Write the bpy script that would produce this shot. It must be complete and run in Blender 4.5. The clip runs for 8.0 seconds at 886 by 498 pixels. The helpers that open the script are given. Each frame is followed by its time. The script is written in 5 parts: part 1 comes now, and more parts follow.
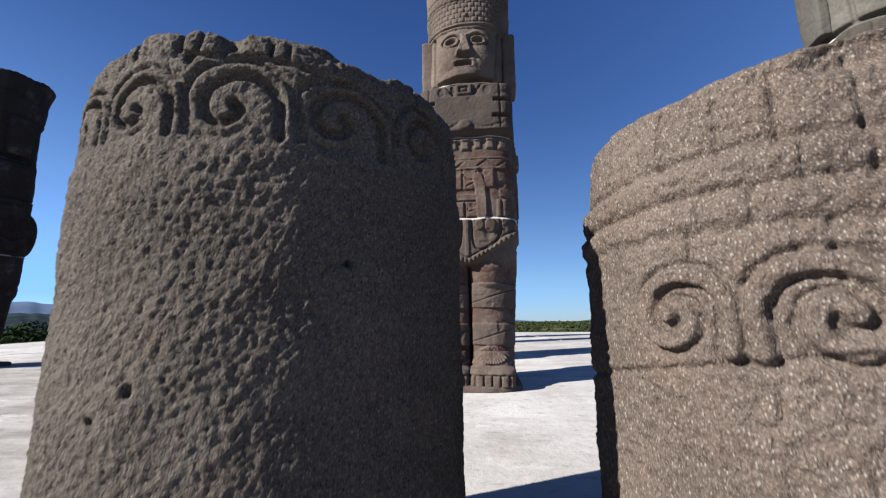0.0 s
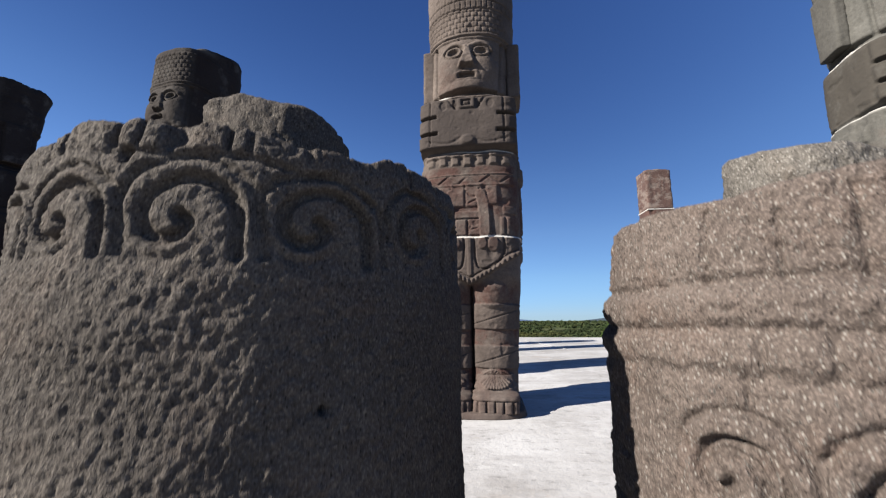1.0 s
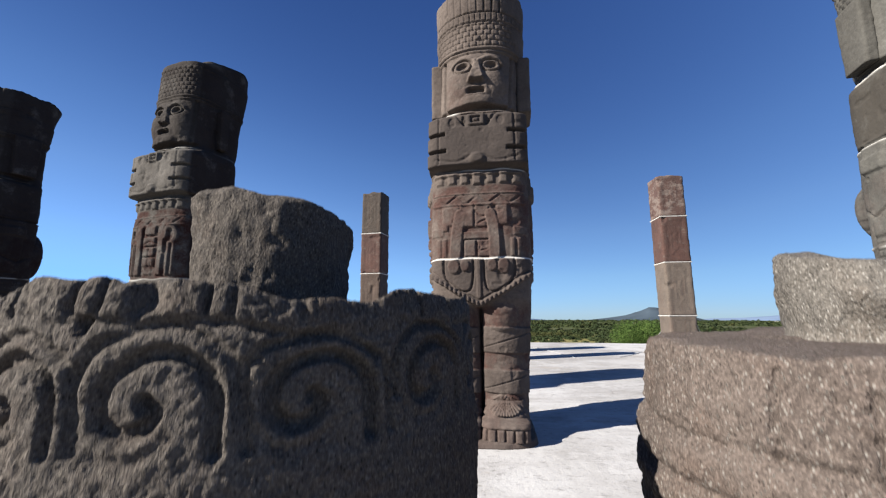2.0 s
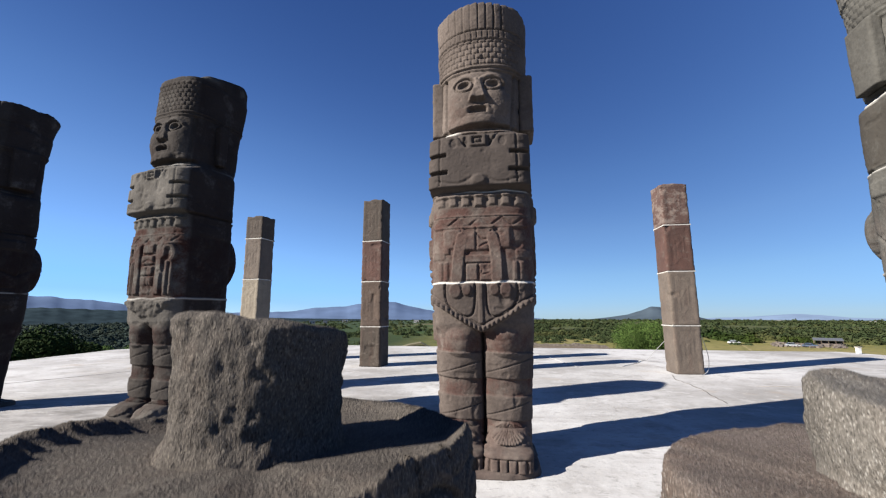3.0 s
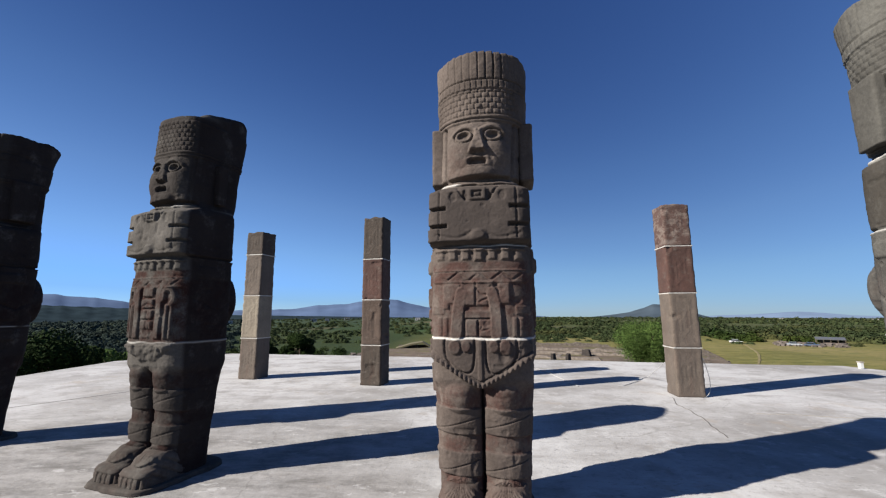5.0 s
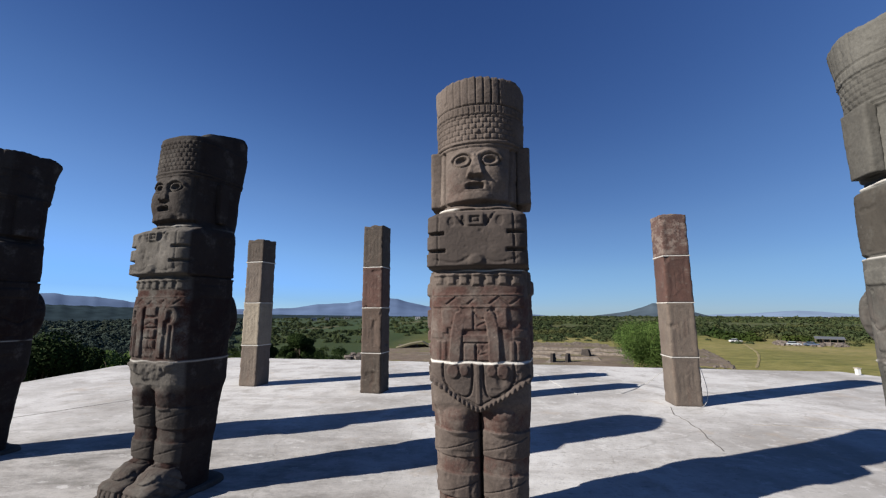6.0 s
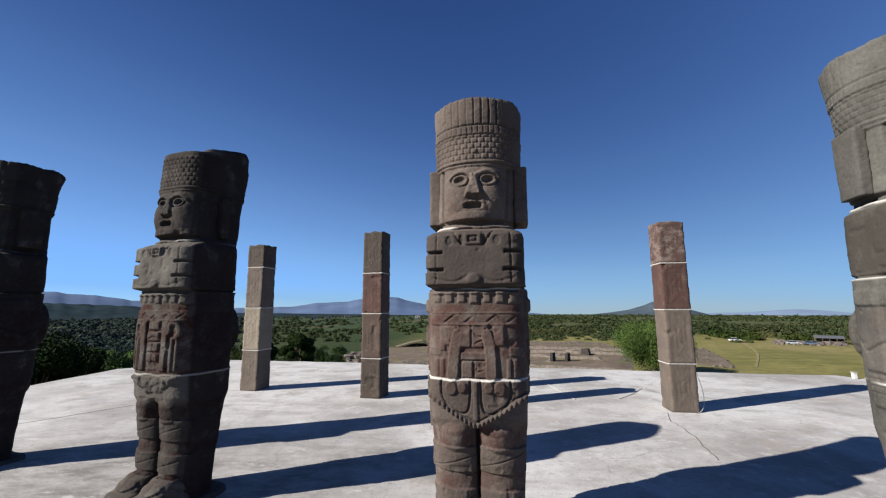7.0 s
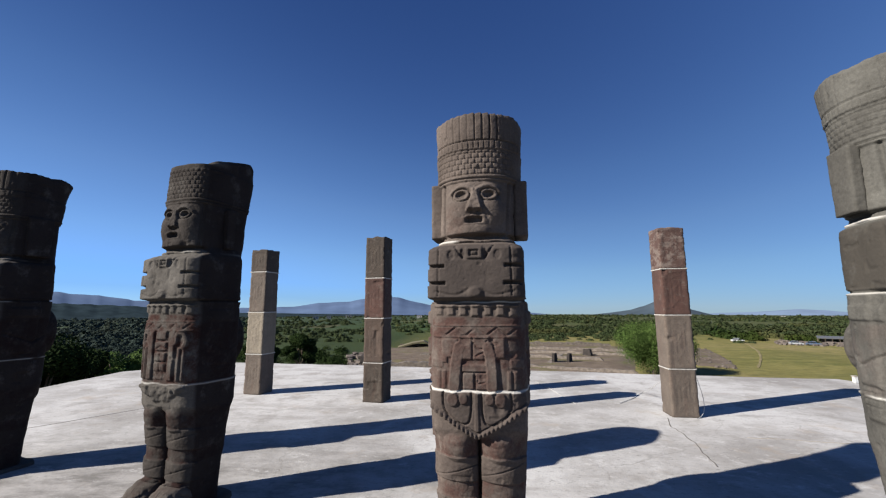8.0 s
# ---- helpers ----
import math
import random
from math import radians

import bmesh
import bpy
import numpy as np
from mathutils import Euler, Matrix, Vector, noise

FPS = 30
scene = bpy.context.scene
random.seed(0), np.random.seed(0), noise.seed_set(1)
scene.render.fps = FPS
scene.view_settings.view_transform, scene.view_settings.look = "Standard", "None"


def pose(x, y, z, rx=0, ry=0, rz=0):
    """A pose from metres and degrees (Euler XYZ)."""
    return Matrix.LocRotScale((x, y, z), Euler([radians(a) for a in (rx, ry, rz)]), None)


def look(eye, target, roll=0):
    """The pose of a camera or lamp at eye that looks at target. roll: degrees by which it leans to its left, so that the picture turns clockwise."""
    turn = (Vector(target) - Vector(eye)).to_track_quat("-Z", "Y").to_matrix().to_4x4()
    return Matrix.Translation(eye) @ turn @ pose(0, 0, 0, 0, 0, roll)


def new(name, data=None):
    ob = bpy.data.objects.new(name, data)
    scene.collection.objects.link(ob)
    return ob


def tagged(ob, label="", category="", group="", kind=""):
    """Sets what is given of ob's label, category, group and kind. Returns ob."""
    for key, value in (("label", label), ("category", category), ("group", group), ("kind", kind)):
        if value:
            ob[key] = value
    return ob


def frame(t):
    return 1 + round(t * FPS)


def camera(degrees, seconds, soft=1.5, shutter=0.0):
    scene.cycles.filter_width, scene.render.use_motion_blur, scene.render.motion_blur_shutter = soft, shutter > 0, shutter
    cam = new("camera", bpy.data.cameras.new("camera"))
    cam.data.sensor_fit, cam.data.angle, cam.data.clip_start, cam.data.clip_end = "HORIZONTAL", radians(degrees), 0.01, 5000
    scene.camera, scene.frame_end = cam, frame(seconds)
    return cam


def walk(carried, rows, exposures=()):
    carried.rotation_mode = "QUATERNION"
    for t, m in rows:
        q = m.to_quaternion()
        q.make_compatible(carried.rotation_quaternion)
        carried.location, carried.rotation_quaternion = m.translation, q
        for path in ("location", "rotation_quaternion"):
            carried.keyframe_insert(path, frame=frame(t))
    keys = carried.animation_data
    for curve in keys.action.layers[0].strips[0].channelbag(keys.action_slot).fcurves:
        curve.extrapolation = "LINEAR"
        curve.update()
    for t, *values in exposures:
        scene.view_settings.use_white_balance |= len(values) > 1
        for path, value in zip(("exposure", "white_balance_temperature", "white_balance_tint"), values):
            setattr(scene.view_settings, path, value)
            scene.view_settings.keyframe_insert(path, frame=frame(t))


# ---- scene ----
cam = camera(95.4, 8.0, 1.2, 0.5)
PATH = [
    (0, (0.035, 0.094, 0.71), (-0.039, 2.066, 1.035), -0.7),
    (0.5, (0.043, 0.148, 0.81), (-0.025, 2.121, 1.133), -0.6),
    (1, (0.04, 0.197, 0.929), (-0.045, 2.169, 1.25), -0.5),
    (1.5, (0.035, 0.233, 1.041), (-0.066, 2.205, 1.359), -0.4),
    (2, (0.025, 0.259, 1.163), (-0.096, 2.231, 1.478), -0.3),
    (3.5, (0.028, 0.291, 1.542), (-0.104, 2.263, 1.851), -0.3),
    (4, (0.039, 0.28, 1.692), (-0.1, 2.252, 1.997), -0.3),
    (4.5, (0.046, 0.256, 1.828), (-0.09, 2.228, 2.13), -0.3),
    (6, (0.075, 0.121, 2.207), (-0.06, 2.095, 2.502), -0.3),
    (6.5, (0.089, 0.069, 2.306), (-0.046, 2.043, 2.597), -0.4),
    (7, (0.101, 0.013, 2.401), (-0.034, 1.988, 2.689), -0.3),
    (7.5, (0.093, -0.043, 2.467), (-0.06, 1.93, 2.758), -0.3),
    (8, (0.108, -0.091, 2.533), (-0.035, 1.883, 2.821), -0.3),
]
EXPOSURE = [(0.0, 1.63), (3.4, 1.6), (4.5, 1.31), (8.0, 1.29)]
walk(cam, [(t, look(eye, target, roll)) for t, eye, target, roll in PATH], EXPOSURE)

# ---- world, sun, exposure ----
SUN_EL, SUN_AZ = 30.9, 245.6          # degrees; azimuth clockwise from +y
world = bpy.data.worlds.new("sky")
scene.world = world
world.use_nodes = True
wn = world.node_tree
wn.nodes.clear()
sky = wn.nodes.new("ShaderNodeTexSky")
sky.sky_type = "NISHITA"
sky.sun_disc = False
sky.sun_elevation, sky.sun_rotation = radians(SUN_EL), radians(360 - SUN_AZ)
sky.altitude, sky.air_density, sky.dust_density, sky.ozone_density = 2000, 0.9, 0.02, 5.0
bg = wn.nodes.new("ShaderNodeBackground")
bg.inputs["Strength"].default_value = 0.05
wout = wn.nodes.new("ShaderNodeOutputWorld")
# dry highland air: deep blue overhead, a clear blue horizon
lum = wn.nodes.new("ShaderNodeSeparateColor")
scale = wn.nodes.new("ShaderNodeMath")
scale.operation = "MULTIPLY"
scale.inputs[1].default_value = 1 / 8
grade = wn.nodes.new("ShaderNodeValToRGB")
for k, (p, c) in enumerate(((0.1, (0.49, 0.65, 0.95)), (0.2, (0.72, 0.83, 0.98)), (0.3, (0.83, 0.89, 0.97)), (0.5, (0.76, 0.84, 0.93)), (0.8, (0.5, 0.65, 0.92)), (1.0, (0.4, 0.54, 0.78)))):
    e = grade.color_ramp.elements[k] if k < 2 else grade.color_ramp.elements.new(p)
    e.position, e.color = p, (*c, 1)
tint = wn.nodes.new("ShaderNodeMix")
tint.data_type, tint.blend_type = "RGBA", "MULTIPLY"
tint.inputs[0].default_value = 1.0
wn.links.new(sky.outputs[0], lum.inputs[0])
wn.links.new(lum.outputs[1], scale.inputs[0])
wn.links.new(scale.outputs[0], grade.inputs[0])
wn.links.new(sky.outputs[0], tint.inputs[6])
wn.links.new(grade.outputs[0], tint.inputs[7])
wn.links.new(tint.outputs[2], bg.inputs[0])
wn.links.new(bg.outputs[0], wout.inputs[0])

sun_data = bpy.data.lights.new("sun", "SUN")
sun_data.energy, sun_data.angle, sun_data.color = 5.0, radians(0.5), (1.0, 0.95, 0.88)
sun = new("sun", sun_data)
sx = math.sin(radians(SUN_AZ)) * math.cos(radians(SUN_EL))
sy = math.cos(radians(SUN_AZ)) * math.cos(radians(SUN_EL))
sz = math.sin(radians(SUN_EL))
sun.matrix_world = look((sx * 50, sy * 50, sz * 50), (0, 0, 0))


# ---- materials ----
class Nodes:
    """A small writer of node materials."""

    def __init__(self, name, rough=0.9, metal=0.0, spec=0.3):
        self.m = bpy.data.materials.new(name)
        self.m.use_nodes = True
        self.t = self.m.node_tree
        self.b = self.t.nodes["Principled BSDF"]
        self.b.inputs["Roughness"].default_value = rough
        self.b.inputs["Metallic"].default_value = metal
        self.b.inputs["Specular IOR Level"].default_value = spec
        self.co = self.t.nodes.new("ShaderNodeTexCoord").outputs["Object"]

    def link(self, a, b):
        self.t.links.new(a, b)

    def noise(self, scale, detail=4, rough=0.55, stretch=None, co=None):
        n = self.t.nodes.new("ShaderNodeTexNoise")
        n.inputs["Scale"].default_value = scale
        n.inputs["Detail"].default_value = detail
        n.inputs["Roughness"].default_value = rough
        v = co or self.co
        if stretch:
            mp = self.t.nodes.new("ShaderNodeMapping")
            mp.inputs["Scale"].default_value = stretch
            self.link(v, mp.inputs[0])
            v = mp.outputs[0]
        self.link(v, n.inputs["Vector"])
        return n.outputs[0]

    def voronoi(self, scale, feature="F1", out="Distance", stretch=None):
        n = self.t.nodes.new("ShaderNodeTexVoronoi")
        n.feature = feature
        n.inputs["Scale"].default_value = scale
        v = self.co
        if stretch:
            mp = self.t.nodes.new("ShaderNodeMapping")
            mp.inputs["Scale"].default_value = stretch
            self.link(v, mp.inputs[0])
            v = mp.outputs[0]
        self.link(v, n.inputs["Vector"])
        return n.outputs[out]

    def ramp(self, fac, stops):
        r = self.t.nodes.new("ShaderNodeValToRGB")
        while len(r.color_ramp.elements) < len(stops):
            r.color_ramp.elements.new(0.5)
        for e, (p, c) in zip(r.color_ramp.elements, stops):
            e.position = p
            e.color = (*c, 1) if len(c) == 3 else c
        self.link(fac, r.inputs[0])
        return r.outputs[0]

    def span(self, fac, a, b, lo=0.0, hi=1.0):
        r = self.t.nodes.new("ShaderNodeMapRange")
        r.inputs[1].default_value, r.inputs[2].default_value = a, b
        r.inputs[3].default_value, r.inputs[4].default_value = lo, hi
        self.link(fac, r.inputs[0])
        return r.outputs[0]

    def mix(self, fac, a, b, mode="MIX"):
        n = self.t.nodes.new("ShaderNodeMix")
        n.data_type, n.blend_type = "RGBA", mode
        for s, v in ((n.inputs[0], fac), (n.inputs[6], a), (n.inputs[7], b)):
            if isinstance(v, (int, float)):
                s.default_value = v
            elif isinstance(v, tuple):
                s.default_value = (*v, 1)
            else:
                self.link(v, s)
        return n.outputs[2]

    def math(self, op, a, b=0.0):
        n = self.t.nodes.new("ShaderNodeMath")
        n.operation = op
        for s, v in ((n.inputs[0], a), (n.inputs[1], b)):
            if isinstance(v, (int, float)):
                s.default_value = v
            else:
                self.link(v, s)
        return n.outputs[0]

    def attr(self, name):
        n = self.t.nodes.new("ShaderNodeAttribute")
        n.attribute_name = name
        return n.outputs["Fac"]

    def random(self):
        return self.t.nodes.new("ShaderNodeObjectInfo").outputs["Random"]

    def island(self):
        return self.t.nodes.new("ShaderNodeNewGeometry").outputs["Random Per Island"]

    def bump(self, height, strength=0.5, dist=0.01):
        n = self.t.nodes.new("ShaderNodeBump")
        n.inputs["Strength"].default_value = strength
        n.inputs["Distance"].default_value = dist
        self.link(height, n.inputs["Height"])
        self.link(n.outputs[0], self.b.inputs["Normal"])

    def done(self, colour):
        if isinstance(colour, tuple):
            self.b.inputs["Base Color"].default_value = (*colour, 1)
        else:
            self.link(colour, self.b.inputs["Base Color"])
        return self.m


def carved_stone(name, light, dark, red, red_amount=1.0, shade_patina_col=(0.0377, 0.03283, 0.02736)):
    """Weathered basalt, with traces of red pigment and lime mortar in the joints."""
    n = Nodes(name, 0.95, spec=0.07)
    big = n.noise(1.7, 5, 0.6)
    fine = n.noise(38, 4, 0.65)
    grain = n.noise(140, 2, 0.6)
    c = n.mix(n.span(big, 0.35, 0.68), dark, light)
    streak = n.noise(3.0, 5, 0.6, (3, 3, 0.35))
    c = n.mix(n.span(streak, 0.55, 0.75, 0, 0.35), c, tuple(v * 0.55 for v in dark))
    pig = n.math("MULTIPLY", n.attr("pigment"), n.span(n.noise(5.5, 6, 0.7), 0.38, 0.6))
    c = n.mix(n.math("MULTIPLY", pig, red_amount), c, red)
    # Mask holds stone patina and, on dark figures, shade painted over their flanks.
    shade_patina = n.math("MULTIPLY", n.attr("patina_shade"), n.span(n.noise(4.0, 6, 0.7), 0.22, 0.45))
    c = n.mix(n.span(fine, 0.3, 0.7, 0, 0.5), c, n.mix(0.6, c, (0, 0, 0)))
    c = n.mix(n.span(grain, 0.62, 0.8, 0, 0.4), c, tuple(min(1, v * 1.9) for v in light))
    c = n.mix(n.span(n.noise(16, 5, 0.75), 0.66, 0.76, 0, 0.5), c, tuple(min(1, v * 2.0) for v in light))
    c = n.mix(n.math("MULTIPLY", shade_patina, 0.85), c, shade_patina_col)
    c = n.mix(n.attr("mortar"), c, (0.3648, 0.3496, 0.3222))
    h = n.math("ADD", n.math("MULTIPLY", fine, 0.8), n.math("MULTIPLY", grain, 0.35))
    n.bump(h, 0.5, 0.01)
    return n.done(c)


def drum_stone(name, light, dark, warm, specks, speck_col, pit_scale, share):
    n = Nodes(name, 0.95, spec=0.1)
    big = n.noise(3.2, 5, 0.6)
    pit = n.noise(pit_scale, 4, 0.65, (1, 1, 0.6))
    grain = n.noise(260, 2, 0.6)
    c = n.mix(n.span(big, 0.35, 0.68), dark, light)
    c = n.mix(n.span(n.noise(7, 5, 0.7), 0.5, 0.72, 0, 0.6), c, warm)
    # Colour follows the bump: hollows painted darker as shade, raised grain paler.
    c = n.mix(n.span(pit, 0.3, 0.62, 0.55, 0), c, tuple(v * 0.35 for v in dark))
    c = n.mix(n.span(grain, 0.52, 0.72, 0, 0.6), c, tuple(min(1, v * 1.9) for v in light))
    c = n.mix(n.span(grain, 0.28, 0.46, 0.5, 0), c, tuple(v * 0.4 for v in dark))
    # pale feldspar flakes
    v = n.t.nodes.new("ShaderNodeTexVoronoi")
    v.inputs["Scale"].default_value = specks
    mp = n.t.nodes.new("ShaderNodeMapping")
    mp.inputs["Scale"].default_value = (1, 1, 0.55)
    n.link(n.co, mp.inputs[0])
    n.link(mp.outputs[0], v.inputs["Vector"])
    sep = n.t.nodes.new("ShaderNodeSeparateColor")
    n.link(v.outputs["Color"], sep.inputs[0])
    flake = n.math("MULTIPLY", n.span(v.outputs["Distance"], 0.25, 0.42, 1, 0), n.span(sep.outputs[0], share, share + 0.05))
    c = n.mix(flake, c, speck_col)
    dark_dot = n.math("MULTIPLY", n.span(v.outputs["Distance"], 0.2, 0.36, 1, 0), n.span(sep.outputs[1], 0.66, 0.72))
    c = n.mix(n.math("MULTIPLY", dark_dot, 0.75), c, tuple(x * 0.2 for x in dark))
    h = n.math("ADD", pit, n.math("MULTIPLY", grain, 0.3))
    n.bump(h, 0.95, 0.008)
    return n.done(c)


M_STATUE = carved_stone("warm_grey_basalt", (0.116, 0.094, 0.081), (0.061, 0.049, 0.0425), (0.057, 0.03, 0.025), 0.9, (0.038, 0.0315, 0.0285))
# Last colour is near-black, standing for shade on flanks turned from the sun.
M_STATUE_DARK = carved_stone("dark_basalt_shaded_flanks", (0.102, 0.093, 0.083), (0.048, 0.043, 0.038), (0.033, 0.0155, 0.0125), 1.0, (0.013, 0.0092, 0.0086))
M_STATUE_GREY = carved_stone("grey_basalt", (0.094, 0.09, 0.08), (0.058, 0.055, 0.049), (0.12, 0.06, 0.048), 0.1)
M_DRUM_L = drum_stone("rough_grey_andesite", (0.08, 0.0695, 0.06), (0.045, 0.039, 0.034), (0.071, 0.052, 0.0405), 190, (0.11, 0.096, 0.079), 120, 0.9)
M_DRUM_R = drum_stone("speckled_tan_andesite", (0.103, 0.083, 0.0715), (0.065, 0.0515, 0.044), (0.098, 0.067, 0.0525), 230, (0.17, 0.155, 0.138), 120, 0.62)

M_TENON_R = drum_stone("speckled_grey_andesite", (0.1216, 0.1107, 0.09728), (0.07904, 0.07114, 0.06202), (0.1094, 0.08512, 0.06688), 230, (0.1946, 0.1824, 0.1642), 120, 0.62)


def block_stone(name, light, dark, stain, pale=(0.1, 0.082, 0.068), reach=0.56):
    n = Nodes(name, 0.9)
    r = n.random()
    big = n.noise(2.6, 5, 0.6)
    fine = n.noise(30, 4, 0.65)
    c = n.mix(n.span(big, 0.3, 0.7), dark, light)
    c = n.mix(n.span(n.noise(4.5, 5, 0.7, (2.5, 2.5, 0.4)), 0.5, 0.7, 0, 0.55), c, stain)
    c = n.mix(n.span(r, 0, 1, 0, 0.3), c, dark)
    c = n.mix(n.span(fine, 0.3, 0.7, 0, 0.35), c, tuple(v * 0.4 for v in dark))
    c = n.mix(n.span(n.noise(9, 6, 0.75), 0.58, 0.7, 0, 0.6), c, tuple(v * 0.45 for v in dark))
    c = n.mix(n.span(n.noise(13, 6, 0.75), 0.6, 0.72, 0, 0.5), c, tuple(min(1, v * 1.7) for v in light))
    c = n.mix(n.span(n.noise(3.4, 6, 0.7, (1, 1, 1.6)), reach, reach + 0.1, 0, 0.6), c, pale)
    n.bump(n.math("ADD", fine, n.math("MULTIPLY", n.noise(9, 5, 0.7), 0.8)), 0.55, 0.014)
    return n.done(c)


M_RED_BLOCK = block_stone("red_stained_block", (0.08, 0.04, 0.031), (0.046, 0.0245, 0.0195), (0.082, 0.056, 0.045))
M_FADED_BLOCK = block_stone("faded_red_block", (0.088, 0.05, 0.04), (0.05, 0.028, 0.023), (0.09, 0.07, 0.058), (0.15, 0.122, 0.104), 0.47)
M_GREY_BLOCK = block_stone("grey_block", (0.1155, 0.0912, 0.07296), (0.07296, 0.05837, 0.04742), (0.08512, 0.05472, 0.04256))
M_BROWN_BLOCK = block_stone("brown_block", (0.07296, 0.04986, 0.0377), (0.04378, 0.0304, 0.02371), (0.06688, 0.05168, 0.04134))
M_PALE_BLOCK = block_stone("pale_block", (0.2067, 0.1763, 0.1338), (0.1459, 0.1216, 0.09424), (0.1216, 0.09728, 0.07296))
M_DARK_BLOCK = block_stone("dark_block", (0.0608, 0.04682, 0.03648), (0.0377, 0.02918, 0.0231), (0.0608, 0.03344, 0.02432))


def mortar_material():
    n = Nodes("lime_mortar", 0.95)
    c = n.mix(n.span(n.noise(24, 4), 0.35, 0.7), (0.2736, 0.2554, 0.231), (0.377, 0.3648, 0.3405))
    n.bump(n.noise(60, 3), 0.5, 0.006)
    return n.done(c)


M_MORTAR = mortar_material()


def concrete_material():
    n = Nodes("worn_lime_concrete", 0.9, spec=0.2)
    big = n.noise(0.22, 6, 0.62)
    mid = n.noise(1.1, 6, 0.65)
    streak = n.noise(0.8, 6, 0.65, (0.35, 1.6, 1))
    fine = n.noise(14, 5, 0.7)
    c = n.mix(n.span(big, 0.36, 0.56), (0.2014, 0.1915, 0.1809), (0.361, 0.3534, 0.3458))
    c = n.mix(n.span(mid, 0.5, 0.66, 0, 0.7), c, (0.1885, 0.1763, 0.1642))
    c = n.mix(n.span(streak, 0.54, 0.68, 0, 0.65), c, (0.2006, 0.1897, 0.1794))
    c = n.mix(n.span(n.noise(2.6, 6, 0.75), 0.54, 0.66, 0, 0.6), c, (0.3891, 0.38, 0.3709))
    c = n.mix(n.span(n.noise(0.6, 5, 0.7), 0.58, 0.7, 0, 0.5), c, (0.2432, 0.1946, 0.1459))
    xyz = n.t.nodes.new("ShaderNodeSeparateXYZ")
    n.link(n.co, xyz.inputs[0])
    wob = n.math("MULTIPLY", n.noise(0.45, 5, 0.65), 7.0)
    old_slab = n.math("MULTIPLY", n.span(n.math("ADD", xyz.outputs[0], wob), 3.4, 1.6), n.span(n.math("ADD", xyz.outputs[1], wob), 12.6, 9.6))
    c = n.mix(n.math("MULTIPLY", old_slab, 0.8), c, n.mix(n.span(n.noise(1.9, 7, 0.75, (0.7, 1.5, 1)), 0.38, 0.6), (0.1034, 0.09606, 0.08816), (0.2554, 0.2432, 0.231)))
    c = n.mix(n.span(n.noise(7, 5, 0.75, (1, 1.8, 1)), 0.34, 0.44, 0.55, 0), c, (0.1216, 0.1155, 0.1094))
    c = n.mix(n.span(fine, 0.28, 0.42, 0.45, 0), c, (0.1034, 0.09728, 0.0912))
    # peeled patches and wandering hairline cracks
    c = n.mix(n.span(n.noise(0.75, 8, 0.72, (1, 1.5, 1)), 0.6, 0.635, 0, 0.4), c, (0.2204, 0.19, 0.1596))
    c = n.mix(n.span(n.noise(1.6, 8, 0.75, (0.8, 1.7, 1)), 0.61, 0.63, 0, 0.5), c, (0.4028, 0.3952, 0.3838))
    wn2 = n.t.nodes.new("ShaderNodeTexNoise")
    wn2.inputs["Scale"].default_value, wn2.inputs["Detail"].default_value = 0.9, 6
    n.link(n.co, wn2.inputs["Vector"])
    warp = n.t.nodes.new("ShaderNodeVectorMath")
    warp.operation = "MULTIPLY_ADD"
    warp.inputs[1].default_value = (1.6, 1.6, 0)
    n.link(wn2.outputs["Color"], warp.inputs[0])
    n.link(n.co, warp.inputs[2])
    vo = n.t.nodes.new("ShaderNodeTexVoronoi")
    vo.feature = "DISTANCE_TO_EDGE"
    vo.inputs["Scale"].default_value = 0.3
    n.link(warp.outputs[0], vo.inputs["Vector"])
    hair = n.math("MULTIPLY", n.span(vo.outputs["Distance"], 0.001, 0.0055, 1, 0), n.span(n.noise(0.5, 3), 0.44, 0.56))
    c = n.mix(n.math("MULTIPLY", hair, 0.28), c, (0.0988, 0.0912, 0.0798))
    n.bump(n.math("ADD", n.math("MULTIPLY", fine, 0.5), mid), 0.45, 0.03)
    return n.done(c)


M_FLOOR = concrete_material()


def plain(name, col, rough=0.8, metal=0.0, vary=0.25, scale=6.0, spec=0.3):
    n = Nodes(name, rough, metal, spec)
    c = n.mix(n.span(n.noise(scale, 4), 0.3, 0.7), tuple(v * (1 - vary) for v in col), tuple(min(1, v * (1 + vary)) for v in col))
    return n.done(c)


M_CRACK = plain("crack_dirt", (0.09728, 0.08816, 0.07904))
M_SEAM = plain("floor_seam_cement", (0.2432, 0.2189, 0.1885), vary=0.35, scale=9)
M_CABLE = plain("white_cable", (0.342, 0.3344, 0.3192), 0.5)
M_SLOPE = plain("pyramid_rubble", (0.1216, 0.1034, 0.08512), 0.95, vary=0.4, scale=1.2)


